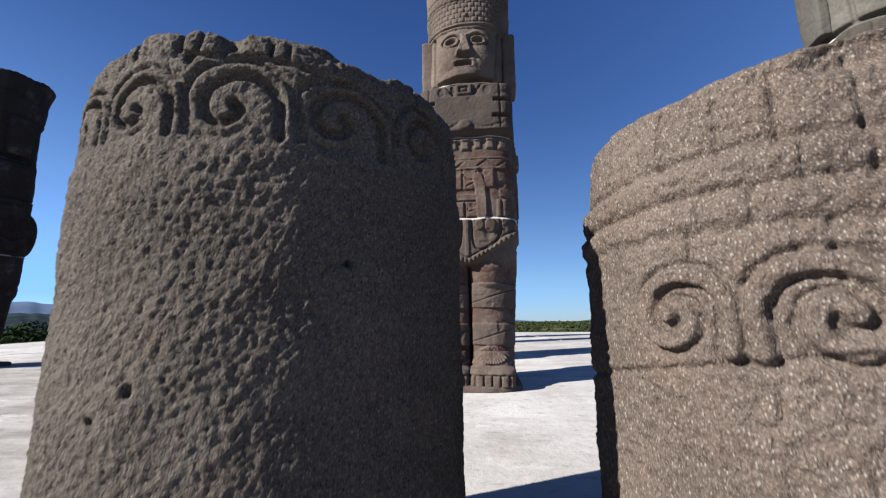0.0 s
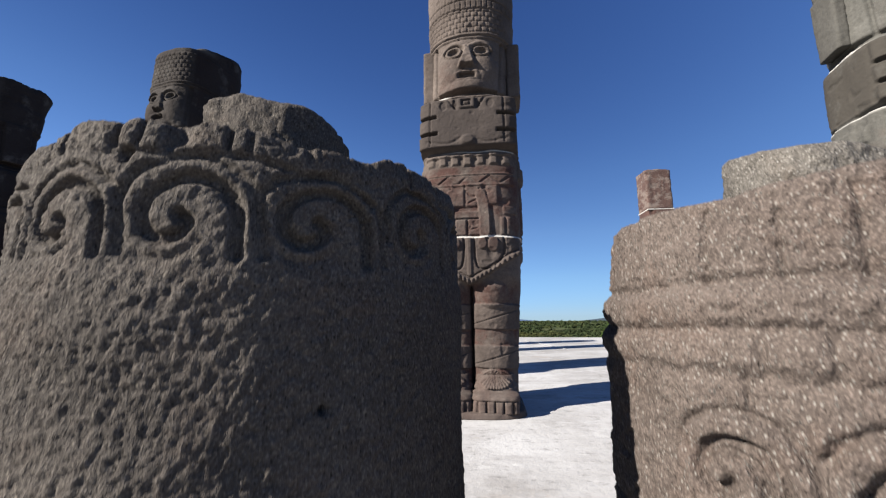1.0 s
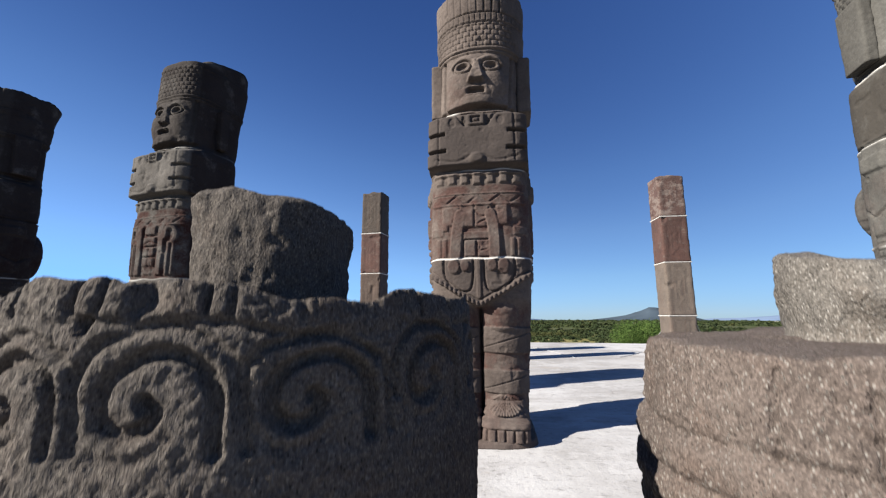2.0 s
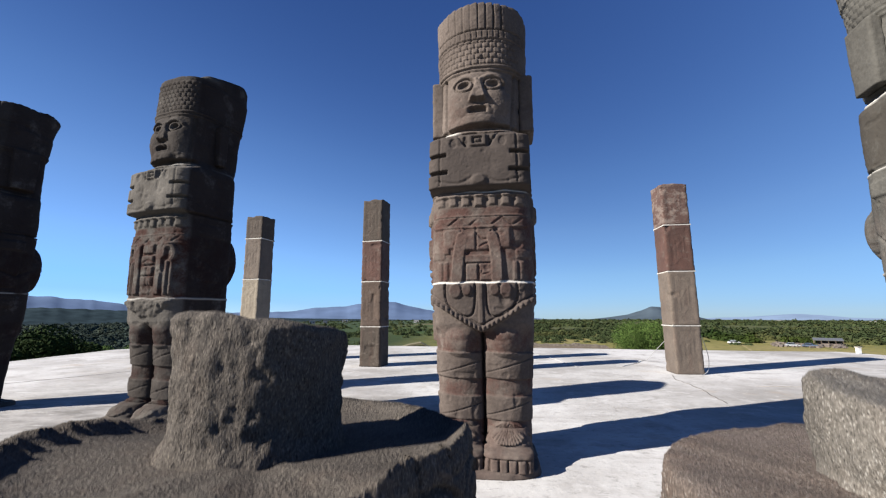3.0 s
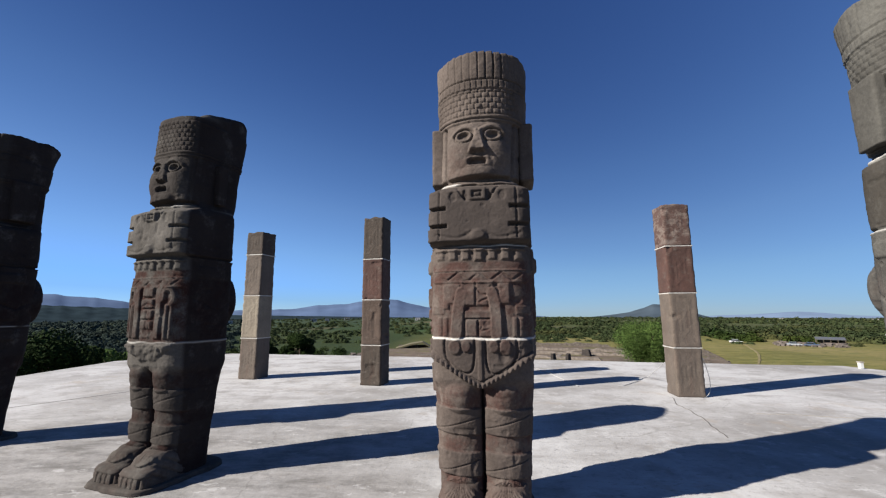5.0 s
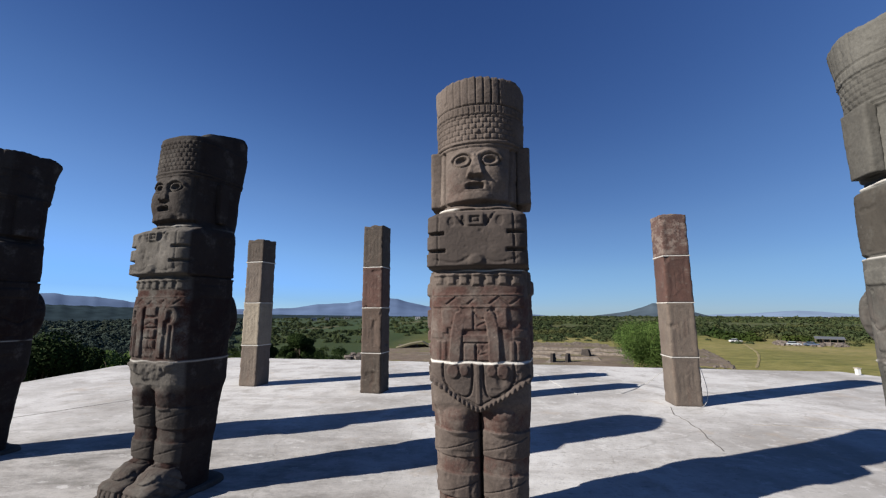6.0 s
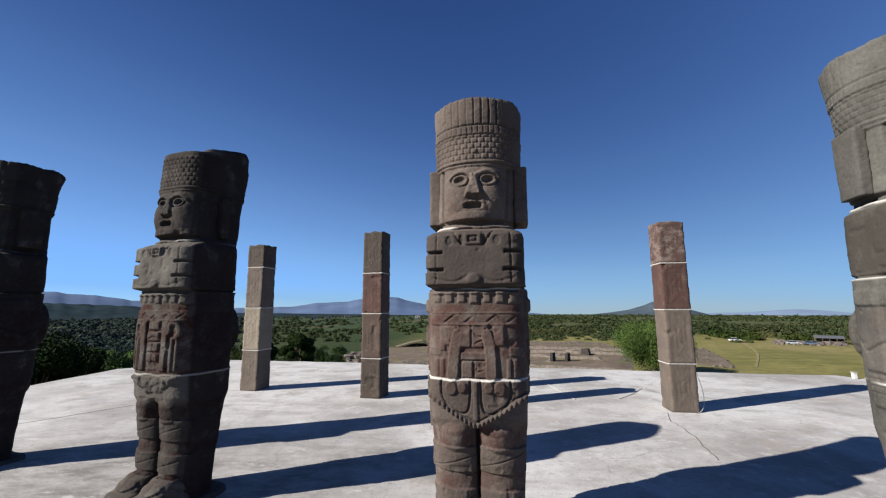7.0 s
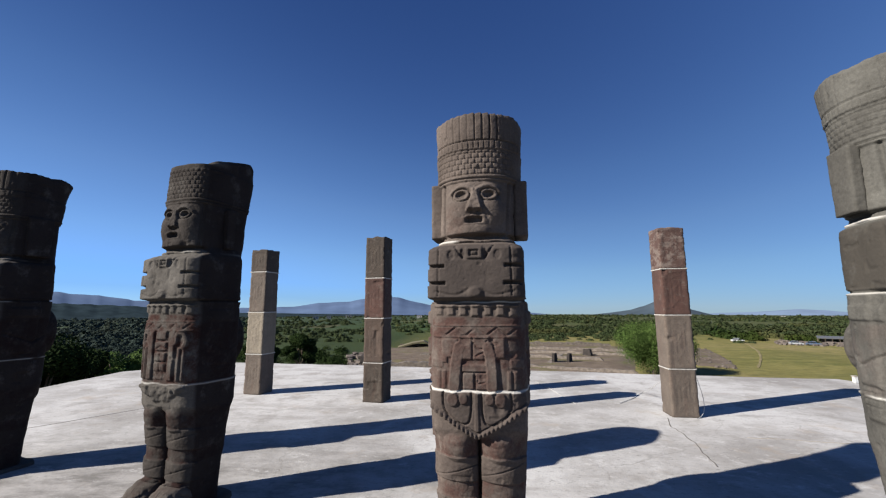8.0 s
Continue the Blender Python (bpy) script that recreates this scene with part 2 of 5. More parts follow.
def ground_material():
    """Dry grass near the ruins, patchwork of fields and scrub farther out."""
    n = Nodes("plain_with_fields", 0.95, spec=0.1)
    patch = n.t.nodes.new("ShaderNodeTexVoronoi")
    patch.inputs["Scale"].default_value = 1.0
    mp = n.t.nodes.new("ShaderNodeMapping")
    mp.inputs["Scale"].default_value = (1 / 70, 1 / 110, 0)
    n.link(n.co, mp.inputs[0])
    n.link(mp.outputs[0], patch.inputs["Vector"])
    sep = n.t.nodes.new("ShaderNodeSeparateColor")
    n.link(patch.outputs["Color"], sep.inputs[0])
    field = n.ramp(sep.outputs[0], [(0.0, (0.01824, 0.03648, 0.01094)), (0.3, (0.03344, 0.04864, 0.0152)), (0.5, (0.0608, 0.0608, 0.02554)), (0.7, (0.1034, 0.07296, 0.04256)), (0.85, (0.02432, 0.0608, 0.0152)), (1.0, (0.0608, 0.04864, 0.0304))])
    meadow = n.ramp(n.noise(0.03, 6, 0.65), [(0.3, (0.07904, 0.08208, 0.02189)), (0.5, (0.1338, 0.1186, 0.04013)), (0.7, (0.1885, 0.152, 0.06992))])
    meadow = n.mix(n.span(n.noise(0.11, 7, 0.72, (1, 1.8, 1)), 0.45, 0.62, 0, 0.6), meadow, (0.1786, 0.1558, 0.057))
    meadow = n.mix(n.span(n.noise(0.2, 7, 0.75, (1, 1.6, 1)), 0.52, 0.64, 0, 0.7), meadow, (0.057, 0.06688, 0.019))
    ln = n.t.nodes.new("ShaderNodeVectorMath")
    ln.operation = "LENGTH"
    n.link(n.co, ln.inputs[0])
    far = n.span(ln.outputs["Value"], 200, 330)
    gx = n.t.nodes.new("ShaderNodeSeparateXYZ")
    n.link(n.co, gx.inputs[0])
    meadow = n.mix(n.span(gx.outputs[0], 0, -34), meadow, n.mix(n.noise(0.06, 5, 0.7), (0.01368, 0.02356, 0.00874), (0.02736, 0.04104, 0.01368)))
    field = n.mix(n.span(gx.outputs[0], 10, 90, 0, 0.85), field, n.mix(n.noise(0.02, 6, 0.7), (0.0228, 0.03496, 0.01064), (0.076, 0.076, 0.02888)))
    field = n.mix(n.span(gx.outputs[0], -70, -150, 0, 0.9), field, (0.01824, 0.03344, 0.01444))
    c = n.mix(far, meadow, field)
    c = n.mix(n.span(n.noise(0.5, 5, 0.7), 0.4, 0.7, 0, 0.45), c, (0.03648, 0.04256, 0.01338))
    n.bump(n.noise(1.5, 5, 0.7), 0.6, 0.3)
    return n.done(c)


M_GROUND = ground_material()


def leaf_material(name, a, b, c3):
    n = Nodes(name, 0.8, spec=0.03)
    c = n.ramp(n.island(), [(0.0, a), (0.5, b), (1.0, c3)])
    c = n.mix(n.span(n.noise(0.15, 3), 0.35, 0.65, 0, 0.5), c, a)
    c = n.mix(n.span(n.noise(0.025, 4, 0.6), 0.5, 0.68, 0, 0.75), c, (c3[0] * 1.35, c3[1] * 1.1, c3[2] * 0.9))
    n.b.inputs["Subsurface Weight"].default_value = 0.0
    return n.done(c)


M_LEAF = leaf_material("tree_leaves", (0.032, 0.056, 0.014), (0.048, 0.08, 0.02), (0.075, 0.105, 0.03))
M_LEAF_DARK = leaf_material("dark_leaves", (0.0075, 0.0145, 0.0042), (0.0125, 0.022, 0.006), (0.022, 0.036, 0.0098))
# Valley leaves lean blue and scrub leans grey: haze carried in the leaf colour.
M_VALLEY = leaf_material("haze_tinted_valley_leaves", (0.02, 0.029, 0.025), (0.025, 0.036, 0.03), (0.032, 0.044, 0.034))
M_SCRUB = leaf_material("scrub_leaves", (0.02, 0.029, 0.0125), (0.028, 0.038, 0.016), (0.039, 0.047, 0.021))
M_BARK = plain("bark", (0.07296, 0.05472, 0.03952), 0.95)
# Distance haze is put into these base colours; the air itself is clear.
M_HILL = plain("haze_tinted_wooded_hill", (0.0175, 0.0265, 0.032), 1.0, vary=0.3, scale=0.02, spec=0.0)
M_MOUNT = plain("haze_blue_mountain", (0.07, 0.1, 0.165), 1.0, vary=0.14, scale=0.004, spec=0.0)
M_MOUNT_PALE = plain("haze_tinted_pale_mountain", (0.13, 0.175, 0.25), 1.0, vary=0.1, scale=0.004, spec=0.0)
M_MOUNT_NEAR = plain("haze_tinted_hill", (0.0456, 0.0608, 0.076), 1.0, vary=0.2, scale=0.006, spec=0.0)
M_RUIN = plain("ruin_masonry", (0.095, 0.07904, 0.0646), 0.95, vary=0.45, scale=1.7)


def dirt_material():
    n = Nodes("bare_dirt", 0.95, spec=0.1)
    c = n.mix(n.span(n.noise(0.3, 5, 0.65), 0.3, 0.7), (0.0722, 0.05548, 0.04256), (0.1292, 0.1018, 0.0798))
    c = n.mix(n.span(n.noise(0.09, 6, 0.7, (1, 2.2, 1)), 0.5, 0.62, 0, 0.75), c, (0.0912, 0.0874, 0.0342))
    c = n.mix(n.span(n.noise(1.8, 5, 0.7), 0.55, 0.75, 0, 0.6), c, (0.0532, 0.0418, 0.0304))
    n.bump(n.noise(1.2, 5, 0.7), 0.6, 0.3)
    return n.done(c)


M_DIRT = dirt_material()
M_PATH = plain("trodden_path", (0.15, 0.126, 0.066), 0.95, vary=0.25, scale=0.5, spec=0.1)
# Wall stubs: near-black base colour stands in for their shaded faces.
M_STUB = plain("shade_dark_stone", (0.022, 0.018, 0.016), 0.95, vary=0.4, scale=1.5)
M_FOOTING = plain("pale_stone_footing", (0.1292, 0.1079, 0.08968), 0.95, vary=0.45, scale=1.3)
M_STONES = block_stone("ruin_stones", (0.1444, 0.1216, 0.1064), (0.076, 0.06232, 0.0532), (0.1338, 0.0912, 0.06688))
M_ROOF = plain("thatch_roof", (0.09728, 0.08512, 0.04864), 0.95)
M_HOUSE = plain("weathered_whitewash", (0.2554, 0.2493, 0.2432), 0.8)
M_WHITE = plain("white_paint", (0.456, 0.456, 0.4438), 0.5, vary=0.06)
M_CARS = [plain("car_paint_" + k, c, 0.3, vary=0.03) for k, c in (("white", (0.4256, 0.4256, 0.4256)), ("silver", (0.2432, 0.2554, 0.2675)), ("blue", (0.0456, 0.0608, 0.0912)), ("dark", (0.02432, 0.02432, 0.02736)))]
M_GLASS_DARK = plain("dark_window_glass", (0.01216, 0.0152, 0.01824), 0.08, vary=0.02)
M_SHEET = plain("galvanised_sheet", (0.1672, 0.1672, 0.1596), 0.45, 0.6, 0.15)
M_TYRE = plain("tyre_rubber", (0.01216, 0.01216, 0.01216), 0.9)


# ---- shape helpers ----
def link_bm(name, bm, mat):
    me = bpy.data.meshes.new(name)
    bm.to_mesh(me)
    bm.free()
    me.materials.append(mat)
    return new(name, me)


def part(name, bm, mat, parent, label=""):
    ob = link_bm(name, bm, mat)
    ob.parent = parent
    return tagged(ob, label) if label else ob


def mesh_from(name, verts, faces, mat, smooth=False):
    """verts (n,3) and faces (m,3 or 4) as arrays."""
    verts, faces = np.asarray(verts, np.float32), np.asarray(faces, np.int32)
    me = bpy.data.meshes.new(name)
    k = faces.shape[1]
    me.vertices.add(len(verts))
    me.vertices.foreach_set("co", verts.ravel())
    me.loops.add(faces.size)
    me.loops.foreach_set("vertex_index", faces.ravel())
    me.polygons.add(len(faces))
    me.polygons.foreach_set("loop_start", np.arange(len(faces), dtype=np.int32) * k)
    me.polygons.foreach_set("loop_total", np.full(len(faces), k, np.int32))
    me.polygons.foreach_set("use_smooth", np.full(len(faces), smooth))
    me.update(calc_edges=True)
    me.materials.append(mat)
    return me


def smooth01(v, a, b):
    t = np.clip((v - a) / (b - a), 0, 1)
    return t * t * (3 - 2 * t)


def vnoise(p, scale, seed=0):
    """Value noise in -1..1 at points p (n,3)."""
    q = p * scale + seed * 17.13
    i = np.floor(q).astype(np.int64)
    f = q - i
    f = f * f * (3 - 2 * f)

    def h(dx, dy, dz):
        n = (i[:, 0] + dx) * 73856093 ^ (i[:, 1] + dy) * 19349663 ^ (i[:, 2] + dz) * 83492791
        n = (n ^ (n >> 13)) * 1274126177
        return ((n ^ (n >> 16)) & 0xFFFF) / 32767.5 - 1.0

    x, y, z = f[:, 0], f[:, 1], f[:, 2]
    a = h(0, 0, 0) * (1 - x) + h(1, 0, 0) * x
    b = h(0, 1, 0) * (1 - x) + h(1, 1, 0) * x
    c = h(0, 0, 1) * (1 - x) + h(1, 0, 1) * x
    d = h(0, 1, 1) * (1 - x) + h(1, 1, 1) * x
    return (a * (1 - y) + b * y) * (1 - z) + (c * (1 - y) + d * y) * z


def fbm(p, scale, octaves=3, seed=0):
    out, amp = 0, 1.0
    for k in range(octaves):
        out = out + amp * vnoise(p, scale * 2 ** k, seed + k)
        amp *= 0.5
    return out


# soft masks on a carved face; x and z in metres
def m_box(x, z, cx, cz, hw, hh, e=0.012):
    d = np.maximum(np.abs(x - cx) - hw, np.abs(z - cz) - hh)
    return smooth01(-d, -e / 2, e / 2)


def m_ell(x, z, cx, cz, rx, rz, e=0.25):
    d = np.sqrt(((x - cx) / rx) ** 2 + ((z - cz) / rz) ** 2)
    return smooth01(1 - d, -e / 2, e / 2)


def dome(x, z, cx, cz, rx, rz):
    d2 = ((x - cx) / rx) ** 2 + ((z - cz) / rz) ** 2
    return np.sqrt(np.clip(1 - d2, 0, 1))


def d_seg(x, z, a, b):
    ax, az = a
    bx, bz = b[0] - ax, b[1] - az
    t = np.clip(((x - ax) * bx + (z - az) * bz) / (bx * bx + bz * bz + 1e-12), 0, 1)
    return np.hypot(x - ax - t * bx, z - az - t * bz)


def d_line(x, z, pts):
    d = np.full(x.shape, 9.0)
    for a, b in zip(pts, pts[1:]):
        d = np.minimum(d, d_seg(x, z, a, b))
    return d


def stroke(x, z, pts, w, e=0.012):
    return smooth01(-(d_line(x, z, pts) - w), -e / 2, e / 2)


def spline(pts, n=6):
    """Catmull-Rom through the points."""
    p = [pts[0], *pts, pts[-1]]
    out = []
    for k in range(1, len(p) - 2):
        for s in range(n):
            t = s / n
            out.append(tuple(0.5 * (2 * p[k][j] + (p[k + 1][j] - p[k - 1][j]) * t + (2 * p[k - 1][j] - 5 * p[k][j] + 4 * p[k + 1][j] - p[k + 2][j]) * t * t
                                    + (3 * p[k][j] - p[k - 1][j] - 3 * p[k + 1][j] + p[k + 2][j]) * t ** 3) for j in (0, 1)))
    return out + [pts[-1]]


def section(a, b, n, weight_back, count, n_back=None):
    """A superellipse of half-sizes a (x) and b (y), from the back round by the left, front (-y) and right; more points in front.
    n squares the corners, n_back those of the back half."""
    t = np.linspace(0, 2 * np.pi, 1441)
    cx, cy = np.sin(t), np.cos(t)
    n = np.where(cy > 0, n_back or n, n)
    x = -np.sign(cx) * np.abs(cx) ** (2 / n) * a
    y = np.sign(cy) * np.abs(cy) ** (2 / n) * b
    seg = np.hypot(np.diff(x), np.diff(y)) * np.where((y[1:] + y[:-1]) / 2 > b * 0.55, weight_back, 1.0)
    s = np.concatenate([[0], np.cumsum(seg)])
    u = np.linspace(0, s[-1], count + 1)[:-1]
    return np.interp(u, s, x), np.interp(u, s, y)


def loft(rows, zs, count, weight_back=0.35):
    """rows: (z, a, b, n, y offset, and, if it differs, n of the back). Returns points (nz, count, 3) and outward horizontal normals."""
    rows = np.array(rows, float)
    pts = np.zeros((len(zs), count, 3))
    for k, z in enumerate(zs):
        a, b, n, oy = [np.interp(z, rows[:, 0], rows[:, j]) for j in (1, 2, 3, 4)]
        nb = np.interp(z, rows[:, 0], rows[:, 5]) if rows.shape[1] > 5 else None
        x, y = section(a, b, n, weight_back, count, nb)
        pts[k, :, 0], pts[k, :, 1], pts[k, :, 2] = x, y + oy, z
    tan = np.roll(pts, -1, 1) - np.roll(pts, 1, 1)
    nrm = np.stack([-tan[..., 1], tan[..., 0], np.zeros_like(tan[..., 0])], -1)
    nrm /= np.linalg.norm(nrm, axis=2, keepdims=True) + 1e-9
    # point outwards
    mid = pts.mean(1, keepdims=True)
    if ((pts - mid) * nrm).sum() < 0:
        nrm = -nrm
    return pts, nrm


def skin(pts, cap_top=(), base=True):
    """Quads over a lofted grid (rows upwards). cap_top: rings of (shrink, height array or number) closing the top."""
    nz, nu = pts.shape[:2]
    rings = [pts[k] for k in range(nz)]
    mid = pts[-1].mean(0)
    for f, dz in cap_top:
        edge = pts[-1].copy()
        for _ in range(int(nu * 0.5 * (1 - f))):
            edge = (np.roll(edge, 1, 0) + edge * 2 + np.roll(edge, -1, 0)) / 4
        r = mid + (edge - mid) * f * (np.linalg.norm(pts[-1][:, :2] - mid[:2], axis=1).mean() / np.linalg.norm(edge[:, :2] - mid[:2], axis=1).mean())
        r[:, 2] = edge[:, 2] * f + mid[2] * (1 - f) + dz
        rings.append(r)
    if base:
        m0 = pts[0].mean(0)
        rings.insert(0, m0 + (pts[0] - m0) * 0.02)
    v = np.concatenate(rings)
    n = len(rings)
    i = np.arange(n - 1)[:, None] * nu + np.arange(nu)[None, :]
    j = np.arange(n - 1)[:, None] * nu + (np.arange(nu)[None, :] + 1) % nu
    f = np.stack([i, j, j + nu, i + nu], -1).reshape(-1, 4)
    return v, f


# ---- the large structure ----
def platform():
    """The flat top of the stepped pyramid with its sloping sides."""
    edge = [(-13.2, -12), (-14.0, 11.9), (-14.3, 16.0), (-11.2, 18.9), (-5.2, 18.2), (2.4, 17.0), (6.7, 16.2), (12.7, 15.4), (13.3, 13.9), (12.0, -12)]
    edge = edge[::-1]
    bm = bmesh.new()
    fine = []
    for (ax, ay), (bx, by) in zip(edge, edge[1:] + edge[:1]):
        for k in range(14):
            t = k / 14
            wob = 0.05 * noise.noise((ax + (bx - ax) * t, ay + (by - ay) * t, 0)) * 2
            fine.append((ax + (bx - ax) * t + wob, ay + (by - ay) * t + wob))
    cx, cy = 0, 4
    top = [bm.verts.new((x, y, 0)) for x, y in fine]
    lip = [bm.verts.new((x + (x - cx) * 0.004, y + (y - cy) * 0.004, -0.1)) for x, y in fine]
    low = [bm.verts.new((x + (x - cx) * 0.004, y + (y - cy) * 0.004, -0.45)) for x, y in fine]
    foot = [bm.verts.new((cx + (x - cx) * 1.75, cy + (y - cy) * 1.75, -11.0)) for x, y in fine]
    bm.faces.new(top)
    n = len(top)
    sides = []
    for a, b in ((top, lip), (lip, low), (low, foot)):
        for k in range(n):
            f = bm.faces.new((a[k], a[(k + 1) % n], b[(k + 1) % n], b[k]))
            f.material_index = 0 if a is top else 1
    bmesh.ops.recalc_face_normals(bm, faces=bm.faces)
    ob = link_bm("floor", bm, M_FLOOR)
    ob.data.materials.append(M_SLOPE)
    return tagged(ob, "pale worn lime concrete platform on top of the pyramid", "floor", kind="structure")


platform()


def ground_z(x, y):
    """Height of the plain, which sinks gently with distance."""
    d = math.hypot(x, y)
    bumps = (1.2 * noise.noise((x / 90, y / 90, 3)) + 0.5 * noise.noise((x / 25, y / 25, 7))) * min(1, d / 150)
    return -11 + bumps - 0.0150 * max(0, d - 250)


def plain_ground():
    """One sheet to the horizon, with rings that grow outwards."""
    radii = [0, *range(20, 244, 8), 270, 320, 380, 450, 520, 610, 720, 1000, 1400, 2000, 2900, 4700]
    n = 192
    verts = [(0, 0, -11)]
    for r in radii[1:]:
        for k in range(n):
            a = 2 * math.pi * k / n
            x, y = r * math.sin(a), r * math.cos(a)
            z = ground_z(x, y)
            verts.append((x, y, z))
    bm = bmesh.new()
    vs = [bm.verts.new(v) for v in verts]
    for k in range(n):
        bm.faces.new((vs[0], vs[1 + (k + 1) % n], vs[1 + k]))
    for j in range(len(radii) - 2):
        for k in range(n):
            a, b = 1 + j * n + k, 1 + j * n + (k + 1) % n
            bm.faces.new((vs[a], vs[b], vs[b + n], vs[a + n]))
    bmesh.ops.recalc_face_normals(bm, faces=bm.faces)
    for f in bm.faces:
        f.smooth = True
    return tagged(link_bm("ground", bm, M_GROUND), "dry grass meadow and patchwork of farm fields", "ground", kind="structure")


plain_ground()


def ridge(name, dist, outline, mat, label, rough=0.06, seed=0):
    """A range of hills: outline gives (azimuth, elevation) in degrees of its crest seen from the platform."""
    az = np.arange(outline[0][0], outline[-1][0] + 0.01, 0.25)
    el = np.interp(az, [o[0] for o in outline], [o[1] for o in outline])
    q = np.stack([az, az * 0, az * 0 + seed], 1)
    el = el + rough * fbm(q, 0.8, 4, seed) * np.clip(el + 0.9, 0, 1)
    rows = []
    for back, f in ((-0.22, 0.0), (-0.16, 0.12), (-0.1, 0.38), (-0.05, 0.7), (0.0, 1.0), (0.08, 0.5)):
        d = dist * (1 + back) * (1 + 0.003 * fbm(q + f * 9, 1.6, 3, seed + 5) * (f > 0) * (f < 1) * 0.25)
        crest = 2.0 + dist * np.tan(np.radians(el))
        low = -16 - 0.015 * dist
        z = low + (crest - low) * f
        rows.append(np.stack([d * np.sin(np.radians(az)), d * np.cos(np.radians(az)), z], 1))
    v = np.concatenate(rows)
    n = len(az)
    i = (np.arange(len(rows) - 1)[:, None] * n + np.arange(n - 1)[None, :])
    f = np.stack([i, i + 1, i + 1 + n, i + n], -1).reshape(-1, 4)
    ob = new(name, mesh_from(name, v, f, mat, True))
    return tagged(ob, label, "hills", kind="structure")


ridge("backdrop_mountains", 4300, [(-75, 0.8), (-62, 1.5), (-57, 1.75), (-53, 2.05), (-49, 1.85), (-44.5, 1.5), (-40, 0.85), (-33, 0.1), (-27, 0.1), (-24, 0.3), (-21, 0.7), (-17, 0.95), (-15.5, 1.2), (-14, 1.25), (-11.5, 1.5), (-10.4, 1.4), (-9, 1.05), (-6, 0.4), (-3, -0.2), (2, -0.6), (4.5, -0.4), (7, -0.65), (12, -1.1), (30, -1.2), (60, -1.2)], M_MOUNT, "far mountain range on the horizon, coloured blue for haze", 0.07, 1)
ridge("backdrop_pale_range", 4500, [(26, -1.1), (30, -0.75), (33, -0.66), (35.5, -0.45), (37, -0.36), (39, -0.46), (41, -0.7), (47, -0.9), (60, -1.0)], M_MOUNT_PALE, "mountain range far off, coloured pale for haze", 0.05, 2)
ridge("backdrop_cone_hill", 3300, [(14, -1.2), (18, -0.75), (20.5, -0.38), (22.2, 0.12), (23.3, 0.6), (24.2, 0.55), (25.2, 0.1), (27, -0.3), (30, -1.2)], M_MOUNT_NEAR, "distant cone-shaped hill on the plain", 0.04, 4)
ridge("backdrop_wooded_hill", 2400, [(-78, 0.4), (-58, 0.75), (-46, 0.6), (-41, 0.4), (-37, -0.1), (-32, -0.45), (-24, -0.65), (-12, -0.9), (0, -1.2), (12, -1.5), (60, -1.5)], M_HILL, "dark wooded hill beyond the valley, coloured blue-grey for haze", 0.08, 8)


# ---- statues ----
def tri(v):
    return np.abs((v % 1.0) - 0.5) * 2


